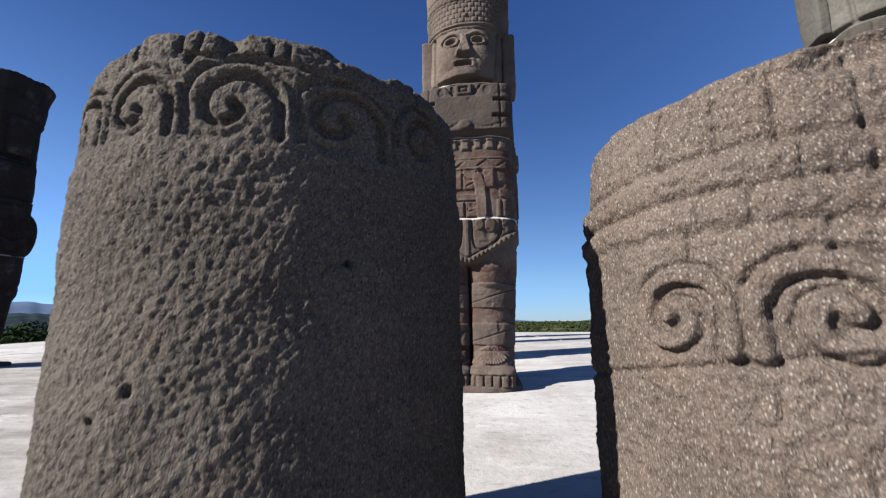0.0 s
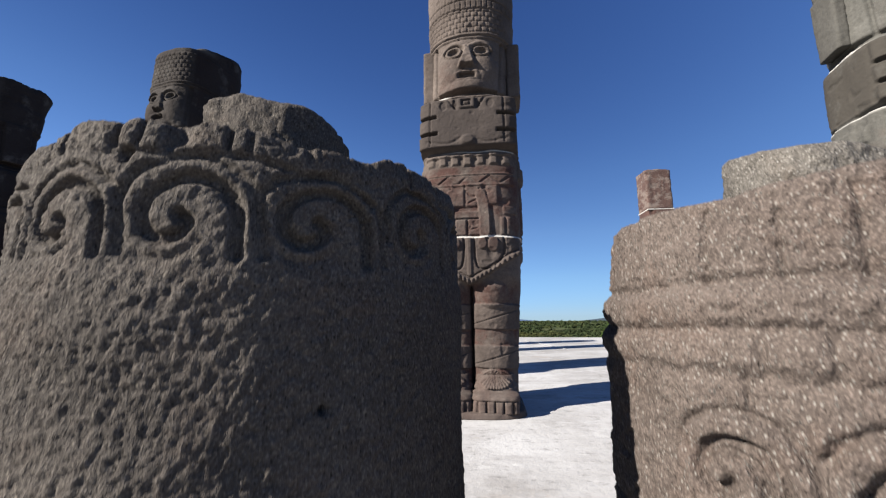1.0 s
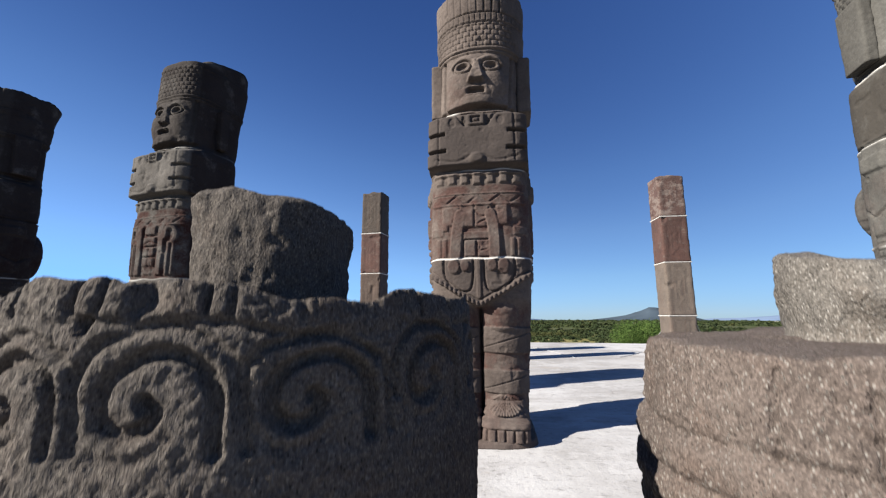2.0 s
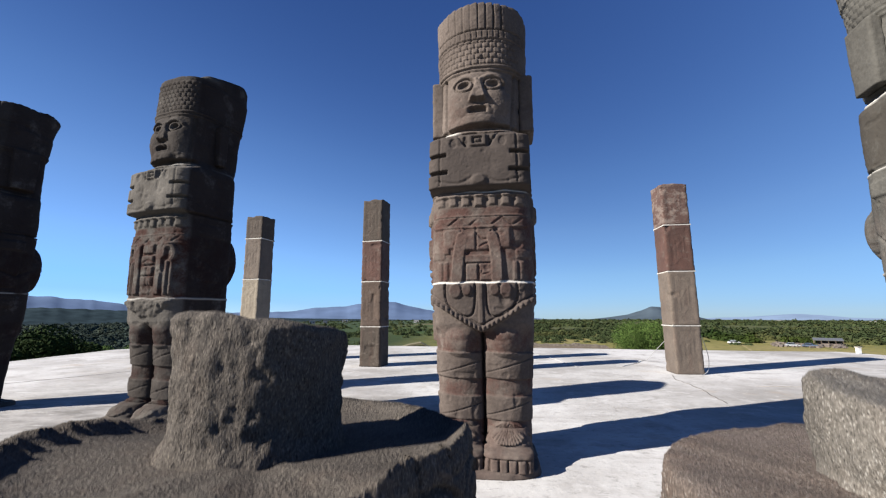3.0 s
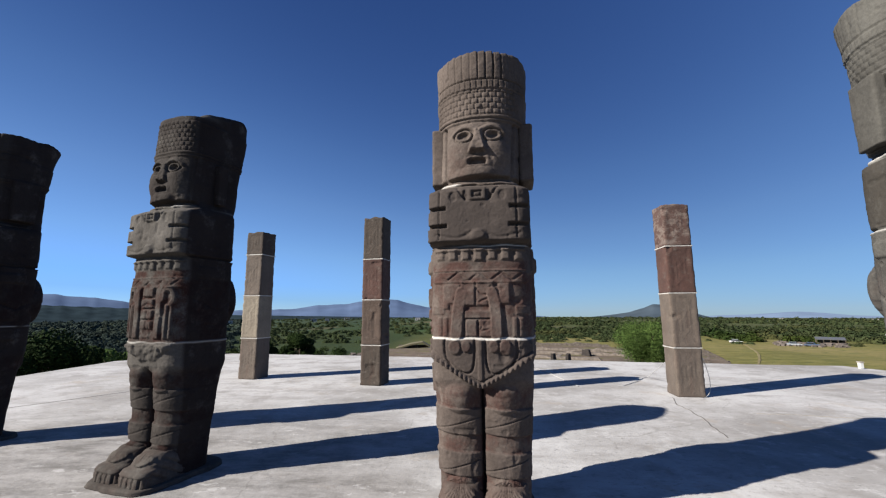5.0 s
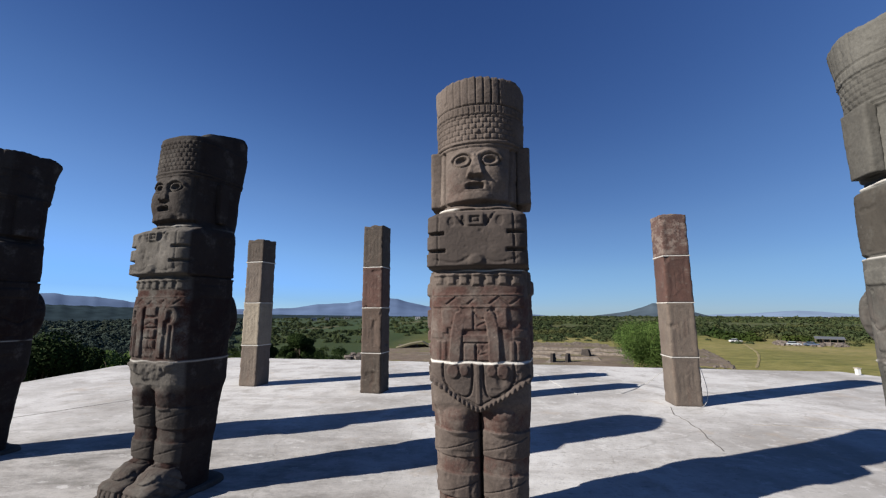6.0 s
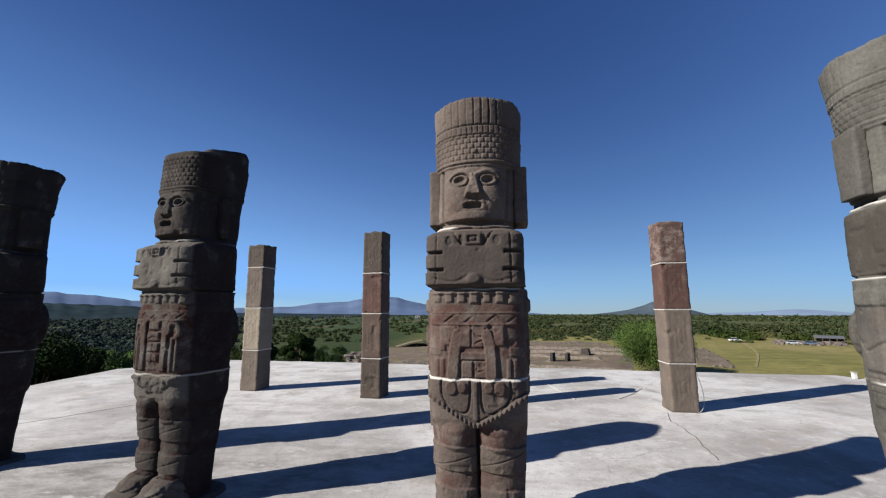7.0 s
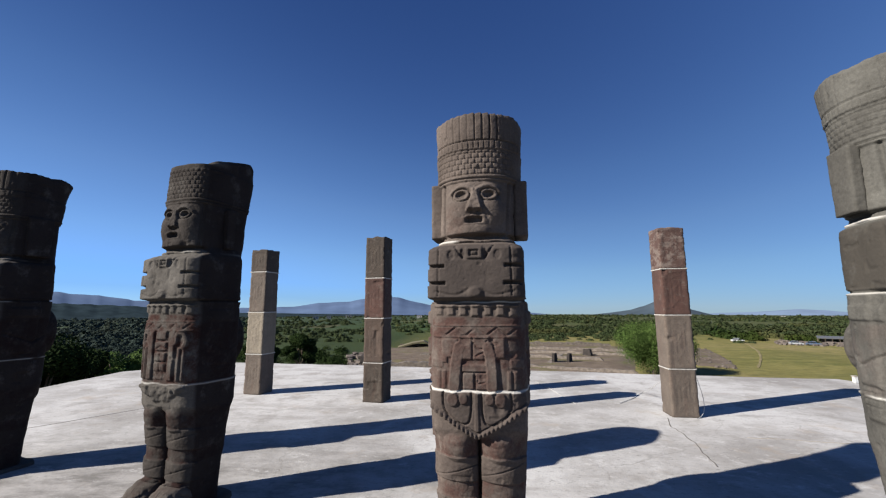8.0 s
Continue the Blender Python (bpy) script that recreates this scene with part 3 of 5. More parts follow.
def statue_relief(x, y, z, ny, broken, flank_shaded, notched):
    """How far the carved front stands out of the block, with pigment and mortar masks."""
    h = np.zeros(x.shape)
    pig = np.zeros(x.shape)
    mor = np.zeros(x.shape)
    front = smooth01(-ny, 0.25, 0.6)
    phi = np.degrees(np.arctan2(x, -y))
    ax = np.abs(x)
    # the carving of the headdress runs farther round on the grey figure
    round_to = 165 if notched else 78
    wide = smooth01(-np.abs(phi), -round_to - 4, -round_to + 8)

    # headdress: long feathers, short feathers, scale mosaic, brow bands
    g = smooth01(tri(phi / 10.5), 0.76, 0.98) * (0.3 + 0.7 * smooth01(phi, -12, 2) * smooth01(42 - phi, 0, 10)) * (0.45 + 0.55 * smooth01(vnoise(np.stack([np.floor(phi / 10.5 + 0.5), x * 0, x * 0], 1), 1.7, 5), -0.3, 0.3))
    up = m_box(x * 0, z, 0, 4.55, 1, 0.175)
    if not broken:
        h += up * wide * (0.018 - 0.04 * g)
        h += m_box(x * 0, z, 0, 4.318, 1, 0.042) * wide * (0.02 - 0.014 * smooth01(tri(phi / 7.5 + 0.3), 0.74, 0.98))
        h += 0.012 * m_box(x * 0, z, 0, 4.272, 1, 0.008, 0.01)
    zs = (z - 3.99) / 0.06
    row = np.floor(zs)
    cell = phi / 10.0 + 0.5 * (row % 2)
    shape = smooth01(tri(cell), 0.55, 0.98) * 0.8 + smooth01(np.abs((zs % 1) - 0.5) * 2, 0.66, 1.0)
    wave = np.clip(shape, 0, 1)
    h += m_box(x * 0, z, 0, 4.19 if broken else 4.122, 1, 0.205 if broken else 0.138) * (0.012 - 0.014 * wave * smooth01(58 - phi, 0, 12) * smooth01(phi, -round_to, -round_to + 12))
    h += 0.022 * m_box(x * 0, z, 0, 3.962, 1, 0.016, 0.012) + 0.014 * m_box(x * 0, z, 0, 3.922, 1, 0.012, 0.012)

    # face
    fm = front * m_box(x, z, 0, 3.6, 0.34, 0.3, 0.03)
    f = 0.02 * dome(x, z, 0, 3.62, 0.34, 0.36)
    f += 0.02 * stroke(ax, z, spline([(0.03, 3.815), (0.1, 3.85), (0.18, 3.845), (0.25, 3.79)]), 0.02, 0.03)
    er = np.sqrt(((ax - 0.145) / 0.078) ** 2 + ((z - 3.755) / 0.056) ** 2)
    f -= (0.034 if broken else 0.024) * smooth01(1.5 - er, 0, 0.35)
    f += 0.032 * smooth01(0.27 - np.abs(er - 0.95), 0, 0.14) - 0.012 * smooth01(0.6 - er, 0, 0.2)
    nw = 0.032 + 0.058 * np.clip((3.84 - z) / 0.27, 0, 1)
    nose = smooth01(nw - ax, -0.01, 0.028) * smooth01(z, 3.555, 3.6) * smooth01(-z, -3.86, -3.78)
    f += nose * (0.02 + (0.035 if broken else 0.052) * np.clip((3.85 - z) / 0.26, 0, 1) + 0.008 * vnoise(np.stack([x, y, z], 1), 26, 71))
    f -= 0.02 * m_ell(ax, z, 0.035, 3.575, 0.02, 0.016, 0.5)
    f += 0.03 * dome(ax, z, 0.19, 3.58, 0.15, 0.18) ** 2
    mo = ((ax / 0.125) ** 3.5 + (np.abs(z - 3.478 + 0.9 * ax * ax) / 0.05) ** 3.5) ** (1 / 3.5)
    f += 0.012 * smooth01(1.25 - mo, 0, 0.4) - 0.055 * smooth01(0.8 - mo, 0, 0.2)
    f += 0.03 * dome(x, z, 0, 3.365, 0.17, 0.09) ** 1.6
    f -= 0.035 * smooth01(3.33 - z, 0, 0.05)
    h += fm * f
    pig += 0.45 * fm * smooth01(-x, -0.05, 0.2) * smooth01(3.7 - z, 0, 0.15)
    # groove between face and side flaps
    h -= 0.03 * front * stroke(ax, z, [(0.345, 3.32), (0.36, 3.9)], 0.012, 0.02)

    # undercut of the neck; the hair panel runs down the back unbroken
    neck = smooth01(z, 3.185, 3.24) * smooth01(3.335 - z, 0, 0.035)
    h -= neck * (0.075 * (smooth01(-ny, 0.2, 0.6) if broken else smooth01(-ny, -0.4, 0.05)) + (0.05 if notched else 0.0) * smooth01(ny, 0.0, 0.4))

    # butterfly breastplate with finger-like wing tips
    pl = m_box(x * 0, z, 0, 2.9, 1, 0.285, 0.02) * front
    c = 0.03 * m_box(ax, z, 0, 2.9, 0.5, 0.27, 0.03)
    c -= 0.055 * m_box(ax, z, 0.46, 2.965, 0.15, 0.017, 0.014) + 0.055 * m_box(ax, z, 0.44, 2.785, 0.14, 0.017, 0.014)
    c -= 0.016 * stroke(ax, z, [(0.375, 2.66), (0.37, 3.17)], 0.007, 0.012)
    c -= 0.02 * stroke(ax, z, [(0.21, 3.19), (0.115, 3.05)], 0.012, 0.016)
    c -= 0.016 * m_ell(ax, z, 0.118, 3.1, 0.022, 0.05, 0.5)
    c += 0.018 * m_box(x, z, 0, 3.11, 0.085, 0.07) - 0.02 * m_box(x, z, 0, 3.1, 0.05, 0.034) + 0.015 * m_box(x, z, 0, 3.1, 0.026, 0.014)
    c -= 0.012 * m_ell(ax, z, 0.24, 3.08, 0.035, 0.05, 0.5)
    c += 0.028 * m_ell(x, z, 0.01, 2.69, 0.07, 0.05, 0.8) - 0.01 * stroke(ax, z, spline([(0.06, 2.72), (0.2, 2.66), (0.4, 2.7)]), 0.012, 0.03)
    h += pl * c
    h -= 0.03 * m_box(x * 0, z, 0, 2.605, 1, 0.014, 0.012)

    # fringe, zigzag band
    jit = vnoise(np.stack([np.floor(x / 0.128 + 0.5), x * 0, x * 0], 1), 1.3, 23)
    tabs = m_box(tri(x / 0.128 + 0.5) * 0.064, z, 0.0, 2.505, 0.036 + 0.006 * jit, 0.05 + 0.012 * jit, 0.03)
    h += front * (0.02 * m_box(x, z, 0, 2.557, 0.44, 0.018, 0.02) + (0.021 + 0.006 * jit) * tabs * m_box(x, z, 0, 2.49, 0.42, 0.066))
    pig += front * smooth01(2.44 - z, -0.01, 0.02) * smooth01(z, 2.33, 2.35)
    zig = m_box(x, z, 0, 2.285, 0.47, 0.045) * front
    h += zig * (0.012 - 0.012 * smooth01(vnoise(np.stack([x, y, z], 1), 8, 17), -0.5, 0.3) * smooth01(0.012 - np.abs((z - 2.285) - (tri(x / 0.21) - 0.5) * 0.08), -0.004, 0.004))
    h += 0.016 * front * (m_box(x, z, 0, 2.345, 0.45, 0.008) + m_box(x, z, 0, 2.232, 0.45, 0.009))
    pig += 0.5 * zig

    # carved emblem: hooked plumes over two broad ribbons and a buckle
    e = np.zeros(x.shape)
    e = np.maximum(e, 0.026 * m_box(x, z, -0.27, 2.12, 0.085, 0.095, 0.03) * (1 - m_ell(x, z, -0.2, 2.06, 0.05, 0.05, 0.4)))
    e = np.maximum(e, 0.026 * m_box(x, z, -0.325, 2.03, 0.026, 0.06, 0.02))
    e = np.maximum(e, 0.034 * m_box(x + 0.25 * (z - 2.1) ** 2, z, -0.105, 2.12, 0.066, 0.115, 0.03))
    e = np.maximum(e, 0.028 * m_box(x, z, 0.05, 2.12, 0.082, 0.115, 0.03))
    e -= 0.02 * stroke(x, z, spline([(-0.025, 2.17), (0.03, 2.11), (0.1, 2.13), (0.11, 2.19)]), 0.01) + 0.016 * stroke(x, z, spline([(0.0, 2.04), (0.07, 2.07), (0.09, 2.02)]), 0.009)
    e = np.maximum(e, 0.028 * m_box(x, z, 0.235, 2.12, 0.055, 0.1, 0.03) - 0.012 * m_ell(x, z, 0.2, 2.16, 0.03, 0.02, 0.5))
    e = np.maximum(e, 0.04 * stroke(x, z, spline([(-0.17, 2.13), (-0.2, 1.98), (-0.225, 1.73)]), 0.056))
    e = np.maximum(e, 0.04 * stroke(x, z, spline([(0.12, 2.13), (0.15, 1.98), (0.155, 1.73)]), 0.054))
    e = np.maximum(e, 0.03 * m_box(x, z, -0.02, 1.92, 0.125, 0.035))
    e = np.maximum(e, 0.028 * m_box(x, z, -0.08, 1.79, 0.055, 0.08))
    e = np.maximum(e, 0.028 * m_box(x, z, 0.05, 1.79, 0.055, 0.08))
    for xc in (0.33, 0.39):
        e = np.maximum(e, 0.02 * m_box(ax, z, xc, 1.8, 0.019, 0.09))
    e = np.maximum(e, 0.014 * m_box(ax, z, 0.42, 1.96, 0.08, 0.04))
    e -= 0.014 * stroke(x, z, [(-0.02, 1.84), (0.02, 1.81), (0.0, 1.76), (0.08, 1.78)], 0.008)
    if broken:
        # stacked squares between two long straps, narrow ribbons outside them
        e = 0.026 * m_box(ax, z, 0.185, 1.92, 0.045, 0.3, 0.016)
        for zc, hw in ((2.17, 0.085), (2.035, 0.095), (1.905, 0.095), (1.78, 0.09), (1.68, 0.06)):
            e = np.maximum(e, (0.024 - 0.008 * (zc < 1.7)) * m_box(x, z, -0.01, zc, hw, 0.052, 0.014))
        e -= 0.012 * stroke(x, z, [(-0.09, 2.0), (0.0, 2.04), (0.08, 2.01)], 0.008) + 0.012 * stroke(x, z, [(0.0, 1.94), (0.0, 1.73)], 0.007)
        for xc in (0.3, 0.36):
            e = np.maximum(e, 0.022 * m_box(ax, z, xc, 1.82, 0.018, 0.2, 0.014))
        e = np.maximum(e, 0.026 * stroke(ax, z, spline([(0.24, 2.08), (0.26, 2.19), (0.34, 2.2), (0.38, 2.1), (0.35, 2.03)]), 0.026))
    h += front * e * (1.0 if broken else 0.68)
    torso = m_box(x * 0, z, 0, 1.95 if broken else 2.0, 1, 0.38 if broken else 0.32, 0.05)
    pig += torso * (1.0 - 0.25 * (e > 0.02))

    # apron with beaded hem and two tongues
    hem = 1.215 + 0.52 * np.clip(ax / 0.42, 0, 1.2) ** 1.15 * 0.5
    ap = smooth01(z - hem, -0.006, 0.012) * m_box(x * 0, z, 0, 1.45, 1, 0.235, 0.01) * front
    if broken:
        q3 = np.stack([x, y, z], 1)
        low = 1.34 + 0.45 * np.clip(ax - 0.08, 0, 1) + 0.03 * vnoise(q3, 9, 4)
        ap = smooth01(z - low, -0.01, 0.03) * smooth01(1.555 - z, 0, 0.01) * front * smooth01(0.4 - ax, 0, 0.03)
        h += ap * (0.03 + 0.028 * vnoise(q3, 13, 8) + 0.014 * vnoise(q3, 30, 9))
    h += 0.032 * ap * (0 if broken else 1)
    dh = np.abs(z - hem - 0.03)
    s = ax * 1.2
    h += (0 if broken else 1) * front * m_box(x * 0, z, 0, 1.4, 1, 0.22) * smooth01(0.03 - dh, 0, 0.012) * (0.012 + 0.018 * smooth01(1 - tri(s / 0.05), 0.2, 0.6))
    apc = ap * (0 if broken else 1)
    h -= 0.016 * apc * smooth01(0.008 - np.abs(z - hem - 0.075), 0, 0.006)
    to = spline([(0.345, 1.68), (0.335, 1.52), (0.25, 1.4), (0.12, 1.37), (0.07, 1.46), (0.06, 1.68)])
    h -= 0.022 * apc * stroke(ax + 0.01, z, to, 0.009, 0.012)
    h += 0.014 * apc * stroke(ax, z, [(0.0, 1.68), (0.0, 1.32)], 0.02)
    leaf = np.maximum(m_ell(ax, z, 0.235, 1.61, 0.055, 0.07, 0.3), m_ell(ax, z, 0.13, 1.62, 0.045, 0.055, 0.3))
    h += 0.02 * apc * leaf
    pig += apc * (0.2 + 0.75 * leaf)

    # legs: knees, wrappings, ankle fans
    leg = smooth01(1.3 - z, 0, 0.12) * (1 - ap)
    lx = np.clip(np.where(ax < 0.225, (ax - 0.225) / 0.225, (ax - 0.225) / 0.27), -1, 1)
    h -= leg * front * np.where(lx < 0, 0.12, 0.06) * (1 - np.sqrt(np.clip(1 - lx * lx, 0, 1)))
    h -= leg * front * 0.06 * smooth01(0.014 - ax, -0.01, 0.01)
    h += leg * 0.05 * dome(ax, z, 0.21, 1.13, 0.16, 0.15) ** 1.6
    tilt = 0.04 * (x - np.sign(x) * 0.2)
    w1 = m_box(x * 0, z + tilt, 0, 0.905, 1, 0.125, 0.016)
    w2 = m_box(x * 0, z + tilt, 0, 0.515, 1, 0.11, 0.016)
    side = smooth01(-ny, 0.0, 0.4)
    h += 0.022 * side * (w1 + w2)
    for zc in (0.89, 0.5):
        h -= 0.014 * front * smooth01(0.008 - np.abs(z - zc - (ax - 0.2) * 0.32 * np.sign(x)), 0, 0.006) * m_box(x * 0, z, 0, zc, 1, 0.1)
    edge1 = m_box(x * 0, z + tilt, 0, 0.905, 1, 0.145, 0.016) - w1 + m_box(x * 0, z + tilt, 0, 0.515, 1, 0.13, 0.016) - w2
    pig += leg * (0.85 * (1 - w1) * (1 - w2) + 0.6 * edge1 + 0.08)
    fan = m_ell(ax, z, 0.215, 0.34, 0.14, 0.06, 0.2) * front
    ang = np.degrees(np.arctan2(ax - 0.215, 0.42 - z))
    h += fan * (0.045 - 0.018 * smooth01(tri(ang / 11), 0.6, 0.95))

    # arms along the sides, holding a bundle of darts
    sidem = smooth01(np.abs(x) - 0.36, 0, 0.06) * (1 - front) * (0.35 if broken else 1)
    arm = m_box(y, z, 0.02, 2.2, 0.13, 0.42, 0.05)
    if not (broken or flank_shaded or notched):
        for zc, hz, out in ((2.4, 0.18, 0.034), (2.03, 0.17, 0.05), (1.77, 0.07, 0.042), (1.55, 0.12, 0.048), (1.26, 0.15, 0.058)):
            h += sidem * out * np.where(x < 0, 1.0, 0.2) * m_box(y, z, 0.17, zc, 0.16, hz, 0.02)
    h += sidem * (0.03 * arm + 0.02 * m_box(y, z, 0.05, 1.62, 0.1, 0.14, 0.04))
    for zc in (1.72, 1.66, 1.6):
        h -= sidem * 0.012 * m_box(y, z, 0.05, zc, 0.1, 0.006, 0.012)
    h += sidem * 0.025 * m_box(y, z, -0.02, 2.42, 0.2, 0.07, 0.03)
    h -= sidem * 0.02 * stroke(y, z, [(-0.25, 2.1), (0.1, 1.95), (0.3, 2.05)], 0.012, 0.02)
    # disc on the back of the belt
    back = smooth01(ny, 0.2, 0.6)
    h += back * ((0.27 if notched else 0.17) * dome(x, z, 0, 2.08, 0.42, 0.42) ** 0.8 + 0.02 * m_ell(x, z, 0, 2.08, 0.22, 0.22, 0.15))

    # joints between the stacked blocks
    for zc, amt, dep, thick in ((1.57 if broken else 1.69, 1.0, 0.01, 0.009), (2.588, 0.9, 0.012, 0.006), (3.25, 0.9, 0.0, 0.013)):
        m = m_box(x * 0, z + 0.006 * np.sin(x * 19) * np.cos(y * 13), 0, zc, 1, thick, 0.01)
        h = h * (1 - 0.5 * m) + dep * m
        mor = np.maximum(mor, m * amt)
    if notched:
        mor = np.maximum(mor, 0.7 * m_box(x * 0, z + 0.008 * np.sin(phi * 0.2), 0, 4.272, 1, 0.005, 0.008) * smooth01(-phi, 40, 60))
        # incised panel and drilled holes on the cheek flap's side
        h -= sidem * (0.012 * stroke(y, z, [(0.3, 3.95), (0.1, 3.9), (-0.12, 3.97)], 0.008) + 0.012 * stroke(y, z, [(0.22, 3.9), (0.16, 3.45)], 0.007))
        for yc, zc in ((0.3, 3.62), (0.05, 3.55), (0.34, 2.86), (0.1, 2.3)):
            h -= 0.02 * sidem * m_ell(y, z, yc, zc, 0.016, 0.018, 0.5)
    pat_shade = m_box(x * 0, z, 0, 2.91, 1, 0.29, 0.03) + 0.5 * ap + 0.22 * (w1 + w2) * leg
    if flank_shaded:
        # flanks get their shade as colour; head and legs are stained stone
        pat_shade = 1.2 * (1 - front) + 0.75 * m_box(x * 0, z, 0, 4.0, 1, 0.72, 0.05) + 0.55 * leg
    return h, np.clip(pig, 0, 1), mor, np.clip(pat_shade, 0, 1)


def statue_mesh(name, step, mat, broken=False, seed=1, lean=0.0):
    top = 4.6 if broken else 4.68
    zs = np.append(np.arange(0, top - step * 0.6, step), top)
    rows = [(0, .43, .315, 4.5, .0, 3), (0.4, .44, .32, 4.2, .008, 3.1), (0.8, .462, .338, 3.8, .015, 3.3), (1.15, .485, .375, 3.6, .008, 3.6), (1.3, .493, .42, 4, .005, 4), (1.66, .508, .43, 4, -.01, 3.8), (1.72, .51, .43, 4, -.01, 3.8),
            (2.3, .508, .435, 4, -.005, 3.8), (2.585, .503, .43, 4, 0, 3.8), (2.63, .515, .46, 6, -.035, 3.8), (3.14, .51, .455, 6, -.035, 3.6), (3.205, .49, .435, 4.5, -.01, 3.6), (3.245, .47, .42, 3.2, 0, 3.5), (3.295, .455, .415, 2.8, .01, 3.4),
            (3.325, .435, .415, 2.35, .015, 3.3), (3.9, .445, .425, 2.3, .02, 2.7), (3.95, .47, .435, 2.15, .02, 2.6), (4.26, .49, .465, 2.1, .04, 2.2), (4.5, .505, .5, 2.08, .06, 2.08), (4.65, .512, .52, 2.08, .08, 2.08), (4.68, .5, .51, 2.08, .08, 2.08)]
    if broken:
        rows = rows[:13] + [(3.295, .44, .43, 3.2, .02, 3.6), (3.325, .42, .44, 3.4, .03, 3.8), (3.9, .425, .455, 3.2, .055, 3.8), (4.2, .425, .475, 3.2, .085, 3.8), (4.42, .43, .495, 3.2, .105, 3.6), (4.55, .43, .49, 3, .105, 3.5), (4.6, .405, .465, 2.9, .105, 3.4)]
    count = int(round(2.25 / step))
    pts, nrm = loft(rows, zs, count)
    p = pts.reshape(-1, 3)
    h, pig, mor, pat_shade = statue_relief(p[:, 0], p[:, 1], p[:, 2], nrm.reshape(-1, 3)[:, 1], broken, mat is M_STATUE_DARK, mat is M_STATUE_GREY)
    wear = 0.0055 * fbm(p, 7, 4, seed) + 0.0016 * vnoise(p, 60, seed + 7)
    # chipped spots
    chip = smooth01(vnoise(p, 6, seed + 20), 0.6, 0.9) * 0.014 + smooth01(vnoise(p, 13, seed + 24), 0.55, 0.85) * 0.008
    patch = np.where(np.abs(p[:, 2] - (1.57 if broken else 1.69)) < 0.05, 0.6, 0.02) + np.where(np.abs(p[:, 2] - 3.25) < 0.05, -0.9 * p[:, 0], 0)
    mor = mor * smooth01(vnoise(p, 3.3, seed + 30) + patch, 0, 0.35)
    if mat is M_STATUE_DARK:
        mor = mor * 0.55
    h = h + wear - chip
    p = p + nrm.reshape(-1, 3) * h[:, None]
    # feather tips and worn edge of the top
    p[:, 0] += lean * smooth01(p[:, 2], 3.3, 4.2)
    k = smooth01(p[:, 2], 4.45, top)
    phi = np.degrees(np.arctan2(p[:, 0], -p[:, 1]))
    p[:, 2] += k * (0.004 * np.cos(np.radians(phi * 360 / 10.5)) * (0 if broken else 1) + 0.018 * fbm(p * [1, 1, 0], 5, 2, seed + 3))
    if broken:
        p[:, 2] += k * 0.05 * vnoise(p * [1, 1, 0], 3.1, seed + 9) + k * (0.17 * p[:, 1] + 0.1 * p[:, 0] - 0.03 - 0.11 * smooth01(-p[:, 1], 0.12, 0.4) * (1 + 0.35 * vnoise(p, 7, seed + 13)))
        pat_shade = pat_shade * (1 - 0.9 * smooth01(p[:, 2], 4.43, 4.5) * smooth01(-p[:, 1], -0.05, 0.15))
    pts = p.reshape(pts.shape)
    v, f = skin(pts, [(0.93, 0.004), (0.7, 0.0), (0.35, -0.01), (0.02, -0.01)])
    nu = count
    pig = np.concatenate([np.zeros(nu), pig, np.zeros(nu * 4)])
    mor = np.concatenate([np.zeros(nu), mor, np.zeros(nu * 4)])
    pat_shade = np.concatenate([np.zeros(nu), pat_shade, np.zeros(nu * 4)])

    def add(v2, f2, pg):
        nonlocal v, f, pig, mor, pat_shade
        f = np.concatenate([f, f2 + len(v)])
        v = np.concatenate([v, v2])
        pig = np.concatenate([pig, np.full(len(v2), pg)])
        mor = np.concatenate([mor, np.zeros(len(v2))])
        # side flaps of the dark figures take the full painted shade too
        pat_shade = np.concatenate([pat_shade, np.full(len(v2), 1.0 if mat is M_STATUE_DARK and v2[:, 2].max() > 1 else 0.15)])

    # sandalled feet on a low plinth
    for s in (-1, 1):
        fz = np.linspace(0.0, 0.35, int(0.35 / step / 1.1))
        prof = [(0, .222, .3, 4.5, -.27), (0.05, .222, .3, 4.5, -.27), (0.15, .22, .295, 4.5, -.265), (0.2, .216, .28, 4, -.25), (0.27, .2, .24, 3, -.2), (0.35, .185, .2, 2.8, -.16)]
        q, qn = loft(prof, fz, int(1.1 / step), 0.3)
        qq, nn = q.reshape(-1, 3), qn.reshape(-1, 3)
        fr = smooth01(-nn[:, 1], 0.1, 0.5)
        toe = smooth01(tri(qq[:, 0] / 0.078), 0.68, 0.98)
        zz = qq[:, 2]
        hh = fr * (m_box(zz * 0, zz, 0, 0.09, 1, 0.05) * (0.014 - 0.034 * toe) - 0.02 * m_box(zz * 0, zz, 0, 0.03, 1, 0.007) + 0.024 * m_box(zz * 0, zz, 0, 0.178, 1, 0.026) - 0.015 * m_box(zz * 0, zz, 0, 0.225, 1, 0.01))
        fx = np.abs(qq[:, 0]) / 0.15
        fan_on = fr * smooth01(1 - np.sqrt(fx ** 2 + ((zz - 0.295) / 0.06) ** 2), 0, 0.2)
        fl = smooth01(tri(np.degrees(np.arctan2(qq[:, 0], 0.4 - zz)) / 9.0), 0.6, 0.95)
        hh = hh * (1 - fan_on) + fan_on * (0.034 - 0.02 * fl)
        strap = smooth01(tri((zz + 0.6 * qq[:, 1]) / 0.11), 0.7, 0.95) * (1 - fr) * smooth01(zz, 0.06, 0.08)
        hh += -0.022 * strap + 0.006 * vnoise(qq, 24, seed)
        qq = qq + nn * hh[:, None]
        qq[:, 0] += s * 0.215
